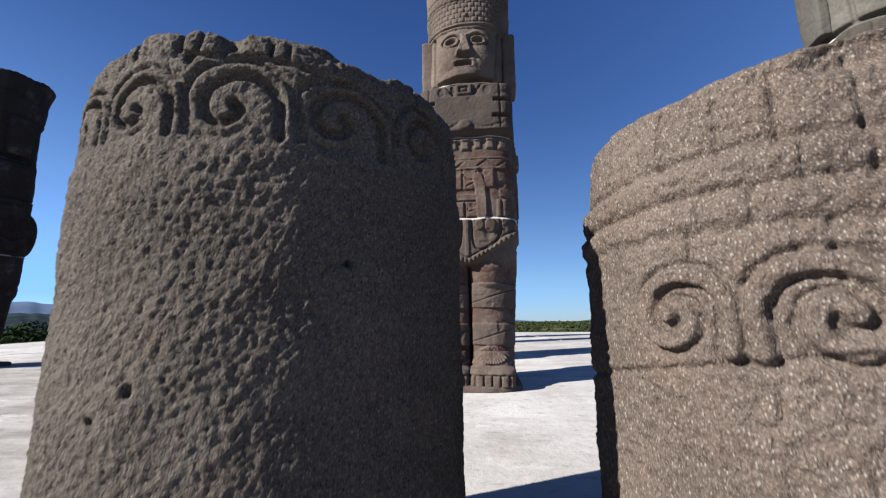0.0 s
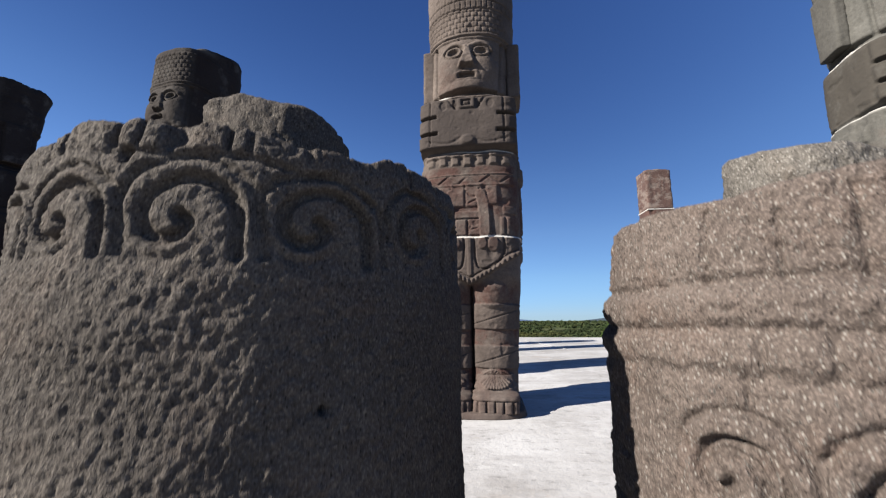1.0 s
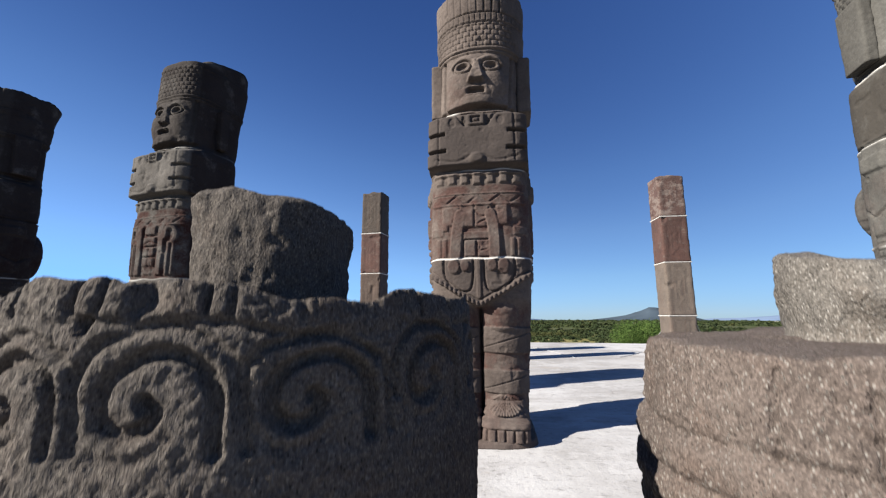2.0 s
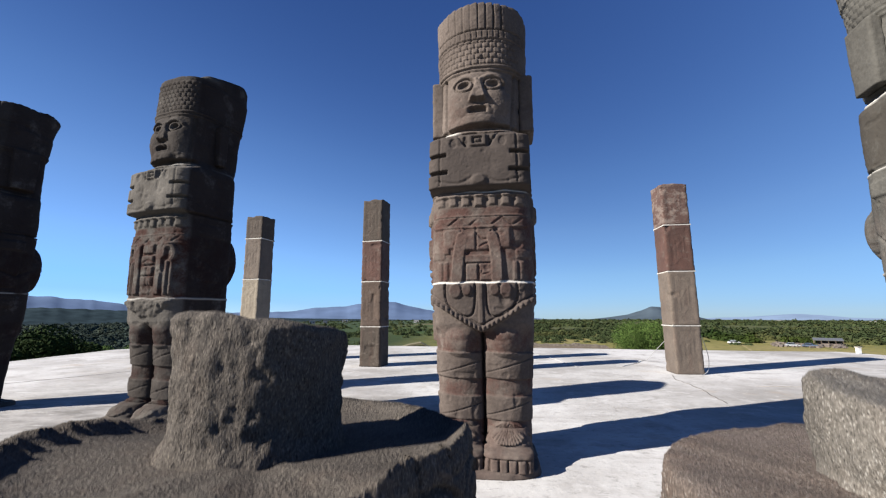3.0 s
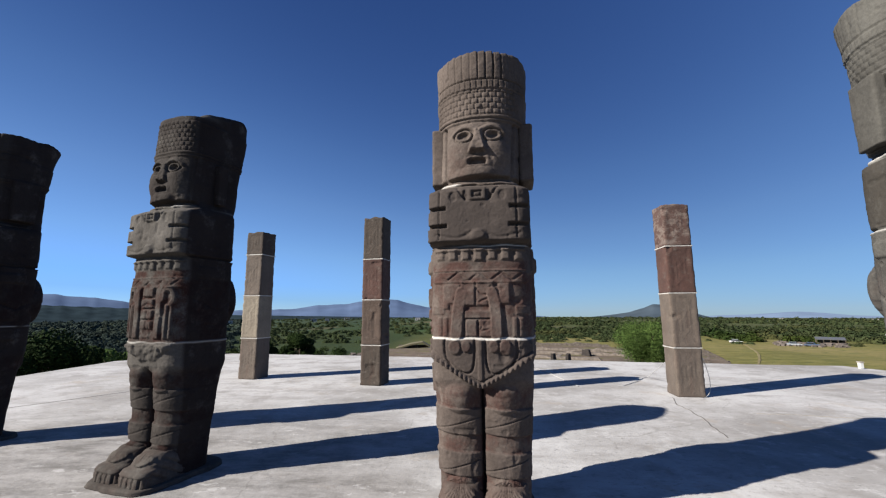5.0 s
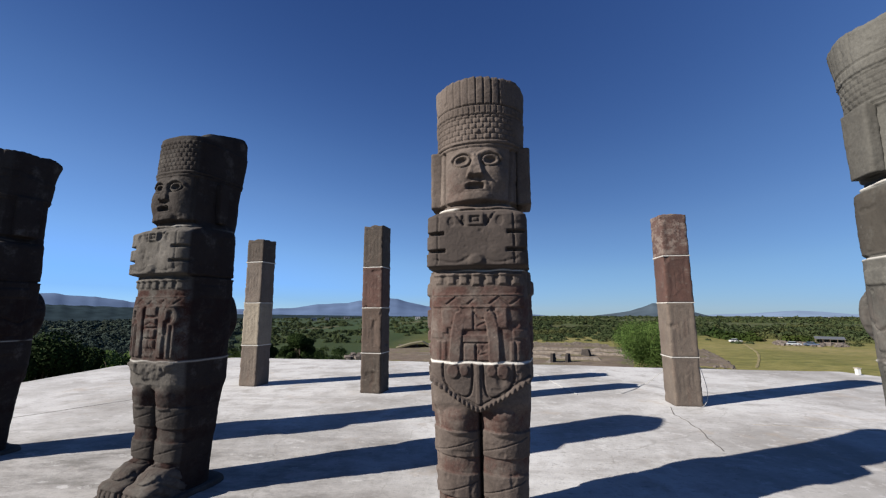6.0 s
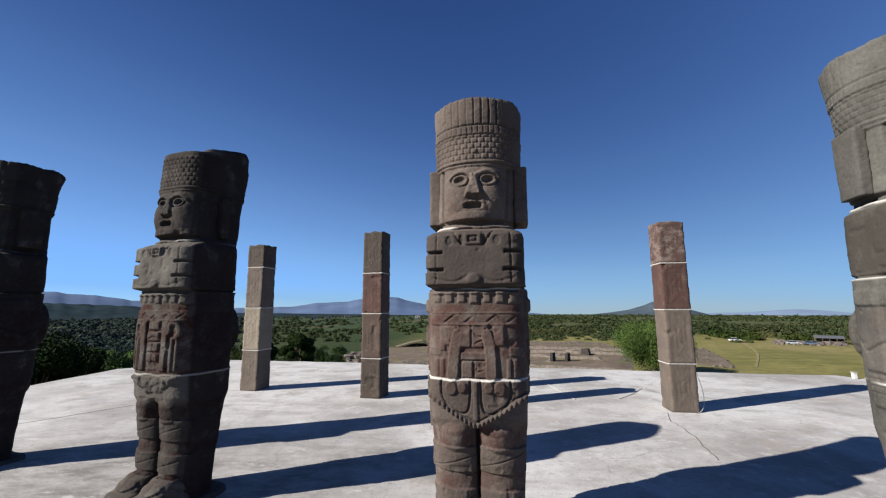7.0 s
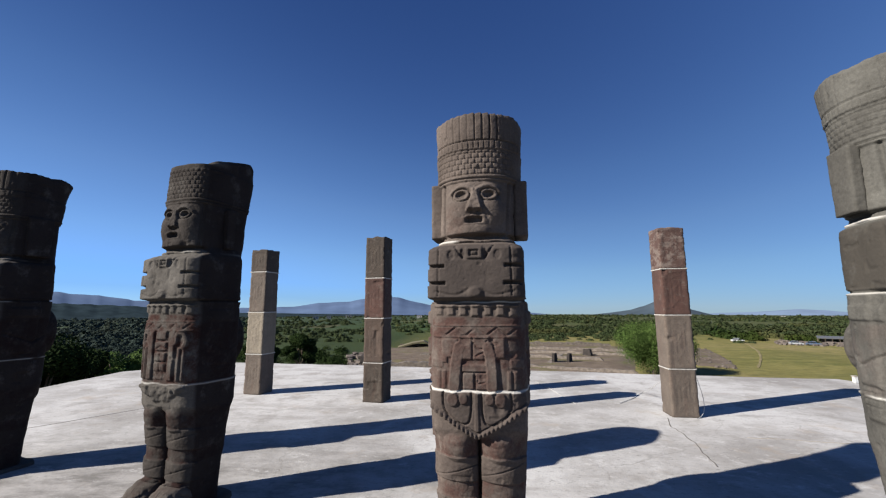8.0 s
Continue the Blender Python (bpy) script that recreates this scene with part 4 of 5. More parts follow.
        qq[:, 1] -= 0.05 if broken else 0
        v2, f2 = skin(qq.reshape(q.shape), [(0.5, 0.01), (0.02, 0.012)])
        add(v2, f2, 0.45)
    fz = np.linspace(0, 0.05, 6)
    ahead = 0.05 if broken else 0
    q, qn = loft([(0, .49 + ahead / 2, .54 + ahead, 5, -.07 - ahead), (0.04, .48 + ahead / 2, .53 + ahead, 5, -.07 - ahead), (0.05, .47 + ahead / 2, .52 + ahead, 5, -.07 - ahead)], fz, 120, 0.6)
    qq = q.reshape(-1, 3) + qn.reshape(-1, 3) * (0.02 * fbm(q.reshape(-1, 3), 5, 3, seed))[:, None]
    v2, f2 = skin(qq.reshape(q.shape), [(0.9, 0.002), (0.02, 0.002)])
    add(v2, f2, 0.3)
    # side flaps of the headdress, over the ears
    for s in (-1, 1):
        fz = np.linspace(3.325, 3.86 if broken else 3.95, 40)
        ew, ed = (0.05, 0.055) if broken else (0.078, 0.2) if mat is M_STATUE else (0.055, 0.15)
        q, qn = loft([(3.32, ew, ed, 7, .04), (3.5, ew, ed + .01, 7, .04), (3.96, ew, ed + .02, 7, .04)], fz, 64, 1.0)
        qq = q.reshape(-1, 3) + qn.reshape(-1, 3) * (0.004 * fbm(q.reshape(-1, 3), 20, 2, seed))[:, None]
        qq[:, 0] += s * 0.468 + lean
        v2, f2 = skin(qq.reshape(q.shape), [(0.9, 0.004), (0.02, 0.004)])
        add(v2, f2, 0.0)
    me = mesh_from(name, v, f, mat, True)
    for nm, arr in (("pigment", pig), ("mortar", mor), ("patina_shade", pat_shade)):
        at = me.attributes.new(nm, "FLOAT", "POINT")
        at.data.foreach_set("value", arr.astype(np.float32))
    return me


mid = new("warrior_statue", statue_mesh("warrior_statue", 0.0075, M_STATUE, False, 1, 0.025))
mid.matrix_world = pose(0.18, 4.61, 0, 0, 0, -6) @ Matrix.Diagonal((1.012, 1, 1, 1))
tagged(mid, "tall carved basalt warrior column with feather headdress and red pigment", "statue", "warrior statues")
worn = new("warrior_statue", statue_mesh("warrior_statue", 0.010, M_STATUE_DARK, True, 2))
worn.matrix_world = pose(-3.775, 5.38, 0, 0, 0, -16) @ Matrix.Diagonal((1, 1, 1.012, 1))
tagged(worn, "dark carved warrior column with its headdress top broken off", "statue", "warrior statues")
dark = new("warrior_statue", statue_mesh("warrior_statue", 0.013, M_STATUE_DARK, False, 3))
dark.matrix_world = pose(-7.72, 6.25, 0, 0, 0, -14) @ Matrix.Diagonal((1, 1, 1.03, 1))
tagged(dark, "dark carved basalt warrior column in shade at the row's end", "statue", "warrior statues")
grey = new("warrior_statue", statue_mesh("warrior_statue", 0.010, M_STATUE_GREY, False, 4))
grey.matrix_world = pose(4.175, 3.8, 0, 0, 0, -13) @ Matrix.Diagonal((1, 1, 1.02, 1))
tagged(grey, "grey carved basalt warrior column with a sunlit flank", "statue", "warrior statues")


# ---- column drums ----
def drum(name, mat, centre, relief, top_z, z_warp, cap, label, centre_deg, taper):
    zs = np.concatenate([np.arange(0, 0.3, 0.012), np.arange(0.3, top_z + 1e-6, 0.0034)])
    pts, nrm = loft([(z, .447 - taper * d, .447 - taper * d, 2, 0) for z, d in ((0, -.003), (0.5, 0), (top_z - 0.25, .003), (top_z - 0.08, .011), (top_z - 0.03, .021), (top_z - 0.008, .029), (top_z, .037))], zs, 520, 0.3)
    p, n = pts.reshape(-1, 3), nrm.reshape(-1, 3)
    # turn so that the dense side faces the way that is seen
    r = np.array(Matrix.Rotation(radians(centre_deg), 3, "Z"))
    p, n = p @ r.T, n @ r.T
    th = np.degrees(np.arctan2(p[:, 0], -p[:, 1]))
    h = relief(th, p[:, 2], p)
    p = p + n * h[:, None]
    p[:, 2] += smooth01(p[:, 2], top_z - 0.16, top_z) * z_warp(th, p)
    pts = p.reshape(pts.shape)
    v, f = skin(pts, cap)
    k = len(v) - 520 * len(cap)
    rough = fbm(v[k:] * [1, 1, 0], 14, 3, 5)
    v[k:, 2] += 0.006 * rough
    base = new(name)
    base.location = (*centre, 0)
    tagged(base, label, "column drum", "column drums")
    body = new("drum_body", mesh_from("drum_body", v, f, mat, True))
    body.parent = base
    return base


SCROLL = spline([(0.096, -0.055), (0.1, 0.02), (0.068, 0.066), (0.015, 0.078), (-0.036, 0.056), (-0.056, 0.008), (-0.036, -0.03), (0.002, -0.042), (0.034, -0.02), (0.03, 0.012), (0.008, 0.022), (-0.008, 0.006)], 7)
# a worn hook: the cut that curls inwards under its arch, the cut round its back and under its belly
HOOK_CUT = spline([(0.087, -0.052), (0.083, 0.013), (0.057, 0.047), (0.018, 0.058), (-0.02, 0.044), (-0.04, 0.016), (-0.038, -0.014), (-0.017, -0.03), (0.008, -0.025), (0.019, -0.008), (0.008, 0.004)], 7)
HOOK_BACK = spline([(-0.069, -0.02), (-0.074, 0.03), (-0.05, 0.07), (0.0, 0.088), (0.057, 0.08), (0.104, 0.04), (0.119, -0.052)], 7)
HOOK_BELLY = spline([(-0.062, -0.027), (-0.035, -0.053), (0.006, -0.055), (0.038, -0.035)], 7)


def scrolls(th, z, spots, w, e=0.012, shape=SCROLL):
    out = np.zeros(th.shape)
    for deg, zc, flip, size in spots:
        u = (th - deg) * 0.00777 * flip / size
        w2 = (z - zc) / size
        near = (np.abs(u) < 0.17) & (np.abs(w2) < 0.17)
        if near.any():
            out[near] = np.maximum(out[near], stroke(u[near], w2[near], shape, w, e))
    return out


SPOTS = [(-60, 1.06, 1, 0.95), (-36, 1.06, 1, 0.92), (-14.0, 1.06, 1, 0.9), (8.4, 1.062, 1, 1.0), (32.2, 1.062, 1, 1.02), (58, 1.068, 1, 0.98), (83, 1.065, 1, 1.0)]


def relief_scaled(th, z, p):
    band = m_box(z * 0, z, 0, 1.075, 9, 0.085, 0.02)
    cut = 0.021 * scrolls(th, z, SPOTS, 0.0088, 0.009, HOOK_CUT)
    cut = np.maximum(cut, 0.014 * scrolls(th, z, SPOTS, 0.006, 0.009, HOOK_BACK))
    cut = np.maximum(cut, 0.006 * scrolls(th, z, SPOTS, 0.005, 0.012, HOOK_BELLY))
    # ridges between the hooks
    bars = np.zeros(th.shape)
    for d in (-47.5, -25.3, -3.0, 20.8, 45.8, 71.5):
        bars = np.maximum(bars, m_box((th - d) * 0.00777, z, 0, 1.05, 0.005, 0.06, 0.01))
    h = 0.003 * bars - cut * (1 - 0.5 * bars) * (0.8 + 0.3 * vnoise(p, 16, 51)) - 0.002 * band
    # notched rim
    rim = smooth01(z, 1.16, 1.172)
    h += rim * (0.002 - 0.024 * smooth01(vnoise(p, 8, 12), -0.15, 0.4) * smooth01(tri(th / 7.3 + 0.35 * np.sin(th * 0.35) + 0.2 * vnoise(p, 5, 61)), 0.6, 0.95))
    h -= 0.007 * m_box(z * 0, z, 0, 1.158, 9, 0.005, 0.012) * smooth01(vnoise(p, 6, 44), -0.3, 0.3)
    # short slanting tool marks
    u = th * 0.00777
    q = np.stack([u - z * 0.42 + 0.006 * vnoise(p, 14, 31), z * 0.58 + u * 0.22, z * 0], 1)
    tool = vnoise(q, 165, 3) * 0.66 + vnoise(q, 84, 4) * 0.34
    tool = np.sign(tool) * np.abs(tool) ** 0.8
    h += 0.004 * tool * (1 - 0.3 * band) + 0.005 * vnoise(p, 11, 6) + 0.0016 * vnoise(p, 230, 9)
    # a few drilled holes
    for d, zc, r in ((-6.0, 0.605, 0.007), (-14, 0.56, 0.005), (35, 0.8, 0.005), (-1.5, 1.15, 0.008)):
        h -= 0.018 * m_ell((th - d) * 0.00777, z, 0, zc, r, r * 1.3, 0.6)
    return h


def warp_scaled(th, p):
    w = (0.012 * vnoise(p * [1, 1, 0], 9, 2) + 0.006 * vnoise(p * [1, 1, 0], 26, 8)) * (1 - 0.75 * smooth01(np.abs(th), 75, 110))
    w += -0.02 * smooth01(th, 18, 30) * (1 - smooth01(th, 44, 52)) - 0.012 * smooth01(th, 50, 60)
    w += -0.045 * smooth01(np.abs(th), 80, 120) - 0.02 * smooth01(-th, 12, 24)
    return w


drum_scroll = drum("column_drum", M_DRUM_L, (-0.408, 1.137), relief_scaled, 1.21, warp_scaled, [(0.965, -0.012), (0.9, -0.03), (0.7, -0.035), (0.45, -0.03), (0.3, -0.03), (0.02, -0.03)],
     "rough grey basalt column drum carved with a band of scrolls", 20, 0.75)


def relief_banded(th, z, p):
    h = np.zeros(th.shape)
    for zc, d in ((0.968, 0.006), (0.898, 0.005), (0.838, 0.004)):
        h -= d * smooth01(0.019 - np.abs(z - zc - 0.004 * np.sin(th * 0.09)), 0, 0.017)
    h += 0.008 * m_box(z * 0, z, 0, 0.934, 9, 0.022, 0.03) + 0.006 * m_box(z * 0, z, 0, 0.868, 9, 0.02, 0.03)
    ledge = 0.004 * np.sin(th * 0.09)
    h -= 0.009 * smooth01(z - ledge, 0.962, 0.972) + 0.007 * smooth01(z - ledge, 0.893, 0.902) + 0.006 * smooth01(z, 0.99, 1.09)
    for d, a, b in ((-73, .84, .89), (-63, .97, 1.09), (-57, .78, .84), (-50, .97, 1.07), (-44.5, .84, .9), (-39, .97, 1.09), (-36, .9, .96), (-33.5, .79, .84), (-26, .9, 1.08), (-22, .84, .9), (-54, .84, .89)):
        h -= 0.01 * m_box((th - d) * 0.00777, z, 0, (a + b) / 2, 0.004, (b - a) / 2, 0.012)
    spots = [(-62.5, 0.7, 1, 0.93), (-33.5, 0.7, -1, 1.0), (-5, 0.7, 1, 1.0), (22, 0.7, -1, 1.0)]
    s = scrolls(th, z, spots, 0.015)
    h += 0.01 * s - 0.012 * np.clip(scrolls(th, z, spots, 0.026, 0.016) - s, 0, 1)
    h -= 0.008 * smooth01(0.01 - np.abs(z - 0.618 - 0.0012 * (th + 60)), 0, 0.008)
    h -= 0.02 * m_ell((th + 26) * 0.00777, z, 0, 1.08, 0.06, 0.024, 0.7) * (1 + 0.4 * vnoise(p, 30, 8))
    h -= 0.012 * m_ell((th + 44.5) * 0.00777, z, 0, 0.575, 0.004, 0.02, 0.6)
    h += 0.0035 * vnoise(p, 95, 3) + 0.003 * vnoise(p, 45, 5) + 0.005 * vnoise(p, 10, 6) + 0.0018 * vnoise(p, 210, 2)
    return h


def warp_banded(th, p):
    return 0.005 * vnoise(p * [1, 1, 0], 7, 4) + 0.004 * vnoise(p * [1, 1, 0], 24, 5) + 0.006 * smooth01(th, -45, -25)


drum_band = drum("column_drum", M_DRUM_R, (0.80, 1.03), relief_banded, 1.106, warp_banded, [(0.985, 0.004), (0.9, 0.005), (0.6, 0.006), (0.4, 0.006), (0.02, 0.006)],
     "speckled tan stone column drum carved with bands and spirals", -50, 0.35)


def tenon(mat, parent, offset, z0, z1, r, label, seed, slope, fall=0.0):
    """The stub on top of a drum that keyed it into the next one."""
    zs = np.arange(z0 - 0.03, z1, 0.006)
    pts, nrm = loft([(z0 - 0.03, r * 1.16, r * 1.16, 2.1, 0), (z0 + 0.03, r * 1.03, r * 1.03, 2.2, 0), (z1 - 0.05, r, r, 2.5, 0), (z1 - 0.012, r * 0.985, r * 0.985, 2.5, 0), (z1, r * 0.93, r * 0.93, 2.4, 0)], zs, 170, 1.0)
    p, n = pts.reshape(-1, 3), nrm.reshape(-1, 3)
    h = 0.008 * fbm(p, 12, 3, seed) + 0.0045 * vnoise(p * [1, 1, 0.5], 70, seed + 2) + 0.0025 * vnoise(p, 150, seed + 4)
    p = p + n * h[:, None]
    p[:, 2] -= smooth01(p[:, 2], z0 + 0.02, z1) * (slope * p[:, 1] + fall * smooth01(p[:, 0], -0.03, 0.05))
    p[:, 2] += smooth01(p[:, 2], z1 - 0.08, z1) * 0.006 * fbm(p * [1, 1, 0], 9, 2, seed + 1)
    v, f = skin(p.reshape(pts.shape), [(0.9, 0.004), (0.65, 0.0), (0.4, -0.002), (0.2, -0.004), (0.02, -0.004)])
    k = len(v) - 170 * 5
    v[k:, 2] += 0.003 * fbm(v[k:], 22, 3, seed)
    v[k:, 2] -= 0.03 * m_ell(v[k:, 0], v[k:, 1], 0.0, -0.03, 0.04, 0.03, 0.5)
    ob = new("tenon", mesh_from("tenon", v, f, mat, True))
    ob.parent = parent
    ob.location = (*offset, 0)
    return tagged(ob, label)


tenon(M_DRUM_L, drum_scroll, (0, 0), 1.15, 1.391, 0.157, "rough round tenon with a small hole", 3, 0.165, 0.018)
tenon(M_TENON_R, drum_band, (-0.012, 0.03), 1.09, 1.268, 0.135, "speckled broken tenon", 11, -0.2, 0.02)


# ---- square pillars ----
def pillar(x, y, turn, w, joints, mats, label, seed):
    base = new("square_pillar")
    base.matrix_world = pose(x, y, 0, 0, 0, turn)
    tagged(base, label, "pillar", "square pillars")
    rnd = random.Random(seed)
    levels = [0.0, *joints]
    for k, (a, b) in enumerate(zip(levels, levels[1:])):
        hw = w / 2 * rnd.uniform(0.975, 1.01)
        zs = np.linspace(a + (0.012 if k else 0), b - 0.012, max(10, int((b - a) / 0.025)))
        pts, nrm = loft([(a, hw, hw, 22, 0), (b, hw * 0.99, hw * 0.99, 22, 0)], zs, 96, 1.0)
        p, n = pts.reshape(-1, 3), nrm.reshape(-1, 3)
        h = 0.004 * fbm(p, 4, 3, seed + k) + 0.003 * vnoise(p, 28, seed + 3) - 0.03 * smooth01(vnoise(p, 5, seed + k + 40), 0.55, 0.9)
        corner = smooth01(np.minimum(np.abs(p[:, 0]), np.abs(p[:, 1])), hw * 0.84, hw * 0.97)
        h -= 0.013 * corner * smooth01(vnoise(p, 9, seed + k + 60), 0.0, 0.6) + 0.01 * corner * smooth01(vnoise(p, 24, seed + 61), 0.1, 0.6)
        # shallow, worn panel carving on the front
        fr = smooth01(-n[:, 1], 0.6, 0.9)
        fig = stroke(p[:, 0], p[:, 2], spline([(-0.1, a + 0.2), (0.05, a + 0.4), (-0.06, (a + b) / 2), (0.12, b - 0.3), (0.02, b - 0.15)]), 0.02, 0.02)
        for gx in (-0.14, -0.05, 0.06, 0.15):
            h -= 0.008 * fr * m_box(p[:, 0], p[:, 2], gx, (a + b) / 2 + 0.5 * gx, 0.012, (b - a) * 0.16, 0.02)
        h += fr * (0.004 * fig - 0.006 * (m_box(p[:, 0], p[:, 2], 0, (a + b) / 2, 0.2, (b - a) / 2 - 0.1, 0.02)))
        p = p + n * h[:, None]
        if k == len(levels) - 2:
            p[:, 2] += smooth01(p[:, 2], b - 0.12, b) * 0.04 * fbm(p * [1, 1, 0], 6, 2, seed + 5)
        v, f = skin(p.reshape(pts.shape), [(0.96, 0.006), (0.5, 0.008), (0.02, 0.008)])
        me = mesh_from("block", v, f, mats[k], True)
        ob = new("block", me)
        ob.parent = base
        if k < len(levels) - 2:
            bm = bmesh.new()
            bmesh.ops.create_cube(bm, size=1, matrix=Matrix.Translation((0, 0, b)) @ Matrix.Diagonal((w * 1.0, w * 1.0, 0.034, 1)))
            bmesh.ops.bevel(bm, geom=bm.edges[:], offset=0.006, segments=2, affect="EDGES")
            part("mortar_joint", bm, M_MORTAR, base, "white lime mortar joint")
    return base


pillar(4.99, 10.32, -3, 0.62, [1.08, 2.33, 3.44, 4.46], [M_GREY_BLOCK, M_GREY_BLOCK, M_RED_BLOCK, M_FADED_BLOCK], "square pillar of grey and red-stained stone blocks", 21)
pillar(-2.59, 11.42, -11, 0.6, [1.04, 2.25, 3.37, 4.56], [M_DARK_BLOCK, M_BROWN_BLOCK, M_RED_BLOCK, M_DARK_BLOCK], "square pillar of brown stone blocks with white joints", 33)
pillar(-6.46, 12.25, -11, 0.605, [1.17, 2.42, 3.66, 4.37], [M_GREY_BLOCK, M_PALE_BLOCK, M_GREY_BLOCK, M_DARK_BLOCK], "square pillar of grey blocks with one pale block", 45)
pillar(0.95, 10.95, -8, 0.56, [1.1, 2.4], [M_GREY_BLOCK, M_DARK_BLOCK], "short square pillar stump of two grey blocks", 57)


# ---- plants ----
def leaf_quads(centres, sizes, normals, rng):
    """Small leaf clumps as free quads."""
    n = len(centres)
    up = rng.normal(size=(n, 3))
    t = np.cross(normals, up)
    t /= np.linalg.norm(t, axis=1, keepdims=True) + 1e-9
    b = np.cross(normals, t)
    s = sizes[:, None]
    asp = rng.uniform(0.5, 0.9, (n, 1))
    v = np.stack([centres - t * s * asp, centres - b * s, centres + t * s * asp, centres + b * s], 1).reshape(-1, 3)
    return v, np.arange(4 * n).reshape(-1, 4)


def tree(x, y, z0, height, radius, mat, label, seed, leaves=5200, droop=0.0, leaf=0.26):
    rng = np.random.default_rng(seed)
    base = new("tree")
    base.location = (x, y, z0)
    tagged(base, label, "tree", "trees by the pyramid")
    bm = bmesh.new()

    def limb(a, b, r0, r1):
        a, b = Vector(a), Vector(b)
        m = Matrix.Translation((a + b) / 2) @ (b - a).to_track_quat("Z", "Y").to_matrix().to_4x4()
        bmesh.ops.create_cone(bm, segments=8, radius1=r0, radius2=r1, depth=(b - a).length, cap_ends=True, matrix=m)

    fork = height * 0.3
    limb((0, 0, -0.5), (0.2, 0.1, fork), radius * 0.085, radius * 0.06)
    blobs = []
    for k in range(17):
        a = 2 * math.pi * k / 17 * 2.4
        rr = radius * rng.uniform(0.25, 0.78)
        zz = height * rng.uniform(0.42, 0.86)
        rr *= math.sqrt(max(0.15, 1 - ((zz / height - 0.55) / 0.45) ** 2))
        c = (math.cos(a) * rr, math.sin(a) * rr, zz)
        limb((0.2, 0.1, fork * rng.uniform(0.75, 1)), c, radius * 0.03, radius * 0.01)
        blobs.append((c, radius * rng.uniform(0.26, 0.46)))
    for f in bm.faces:
        f.smooth = True
    part("trunk", bm, M_BARK, base, "grey-brown trunk and limbs")
    cs, ns = [], []
    for c, r in blobs:
        k = leaves // len(blobs)
        d = rng.normal(size=(k, 3))
        d /= np.linalg.norm(d, axis=1, keepdims=True)
        rad = r * rng.uniform(0.55, 1.0, (k, 1)) ** 0.5
        q = np.array(c) + d * rad * [1, 1, 0.8]
        if droop:
            q[:, 2] -= droop * rng.uniform(0, 1, k) ** 2 * height * 0.3
        cs.append(q)
        ns.append(d + rng.normal(size=(k, 3)) * 0.5)
    cs, ns = np.concatenate(cs), np.concatenate(ns)
    ns /= np.linalg.norm(ns, axis=1, keepdims=True)
    v, f = leaf_quads(cs, leaf * rng.uniform(0.5, 1.2, len(cs)), ns, rng)
    crown = new("crown", mesh_from("crown", v, f, mat))
    crown.parent = base
    tagged(crown, "leafy crown")
    return base


def at_az(az, d):
    return d * math.sin(radians(az)), d * math.cos(radians(az))


for az, d, hgt, r, mat, label, seed, droop in (
        (-48.8, 46, 12.0, 4.4, M_LEAF_DARK, "broad dark green tree beside the pyramid", 1, 0),
        (-46.4, 50, 11.2, 3.6, M_LEAF_DARK, "dark green round-crowned tree beside the pyramid", 2, 0),
        (-42.2, 54, 9.6, 4.4, M_LEAF, "bright green bushy tree on the slope", 3, 0),
        (-53.8, 47, 12.4, 4.6, M_LEAF_DARK, "tall dark tree in the shade", 4, 0),
        (-23.2, 84, 9.4, 3.4, M_LEAF_DARK, "dark dense tree behind the platform", 5, 0),
        (-28, 78, 8.8, 3.4, M_LEAF_DARK, "dark tree among bushes behind the platform", 6, 0),
        (22.9, 94, 10.4, 7.8, M_LEAF, "light green drooping pepper tree behind the platform", 7, 1.0)):
    x, y = at_az(az, d)
    tree(x, y, ground_z(x, y), hgt, r, mat, label, seed, 80000 if droop else 22000, droop, 0.12 if droop else 0.12)


def scrub(name, spots, mat, label, seed):
    """Far bushes and woods: spots of (x, y, size)."""
    rng = np.random.default_rng(seed)
    cs, ns, ss = [], [], []
    for x, y, s in spots:
        far = math.hypot(x, y)
        k = int((620 if far < 170 else 190 if far < 420 else 60) + 30 * rng.uniform())
        d = rng.normal(size=(k, 3))
        d[:, 2] = np.abs(d[:, 2])
        d /= np.linalg.norm(d, axis=1, keepdims=True)
        lump = 1 + 0.35 * np.sin(d[:, 0] * 5 + x) * np.sin(d[:, 1] * 5 + y)
        cs.append(np.array([x, y, ground_z(x, y) - 0.2]) + d * (s * lump * rng.uniform(0.8, 1.0, k))[:, None] * [1, 1, rng.uniform(0.6, 1.0)])
        ns.append(d + rng.normal(size=(k, 3)) * (0.35 if far < 170 else 0.18))
        ss.append(np.full(k, s * (0.07 if far < 170 else 0.16 if far < 420 else 0.27)) * rng.uniform(0.6, 1.3, k))
    cs, ns, ss = np.concatenate(cs), np.concatenate(ns), np.concatenate(ss)
    ns /= np.linalg.norm(ns, axis=1, keepdims=True)
    v, f = leaf_quads(cs, ss, ns, rng)
    return tagged(new(name, mesh_from(name, v, f, mat)), label, "bushes", kind="stuff")


def scatter(n, az0, az1, d0, d1, s0, s1, seed, power=1.0):
    rng = np.random.default_rng(seed)
    out = []
    while len(out) < n:
        az = rng.uniform(az0, az1)
        d = d0 * (d1 / d0) ** (rng.uniform() ** power)
        x, y = at_az(az, d)
        if noise.noise((x / 60, y / 60, seed)) + 0.7 * noise.noise((x / 190, y / 190, seed)) + rng.uniform(-0.25, 0.35) < 0.06:
            continue
        out.append((x, y, rng.uniform(s0, s1) * (0.75 + d / 1000)))
    return out


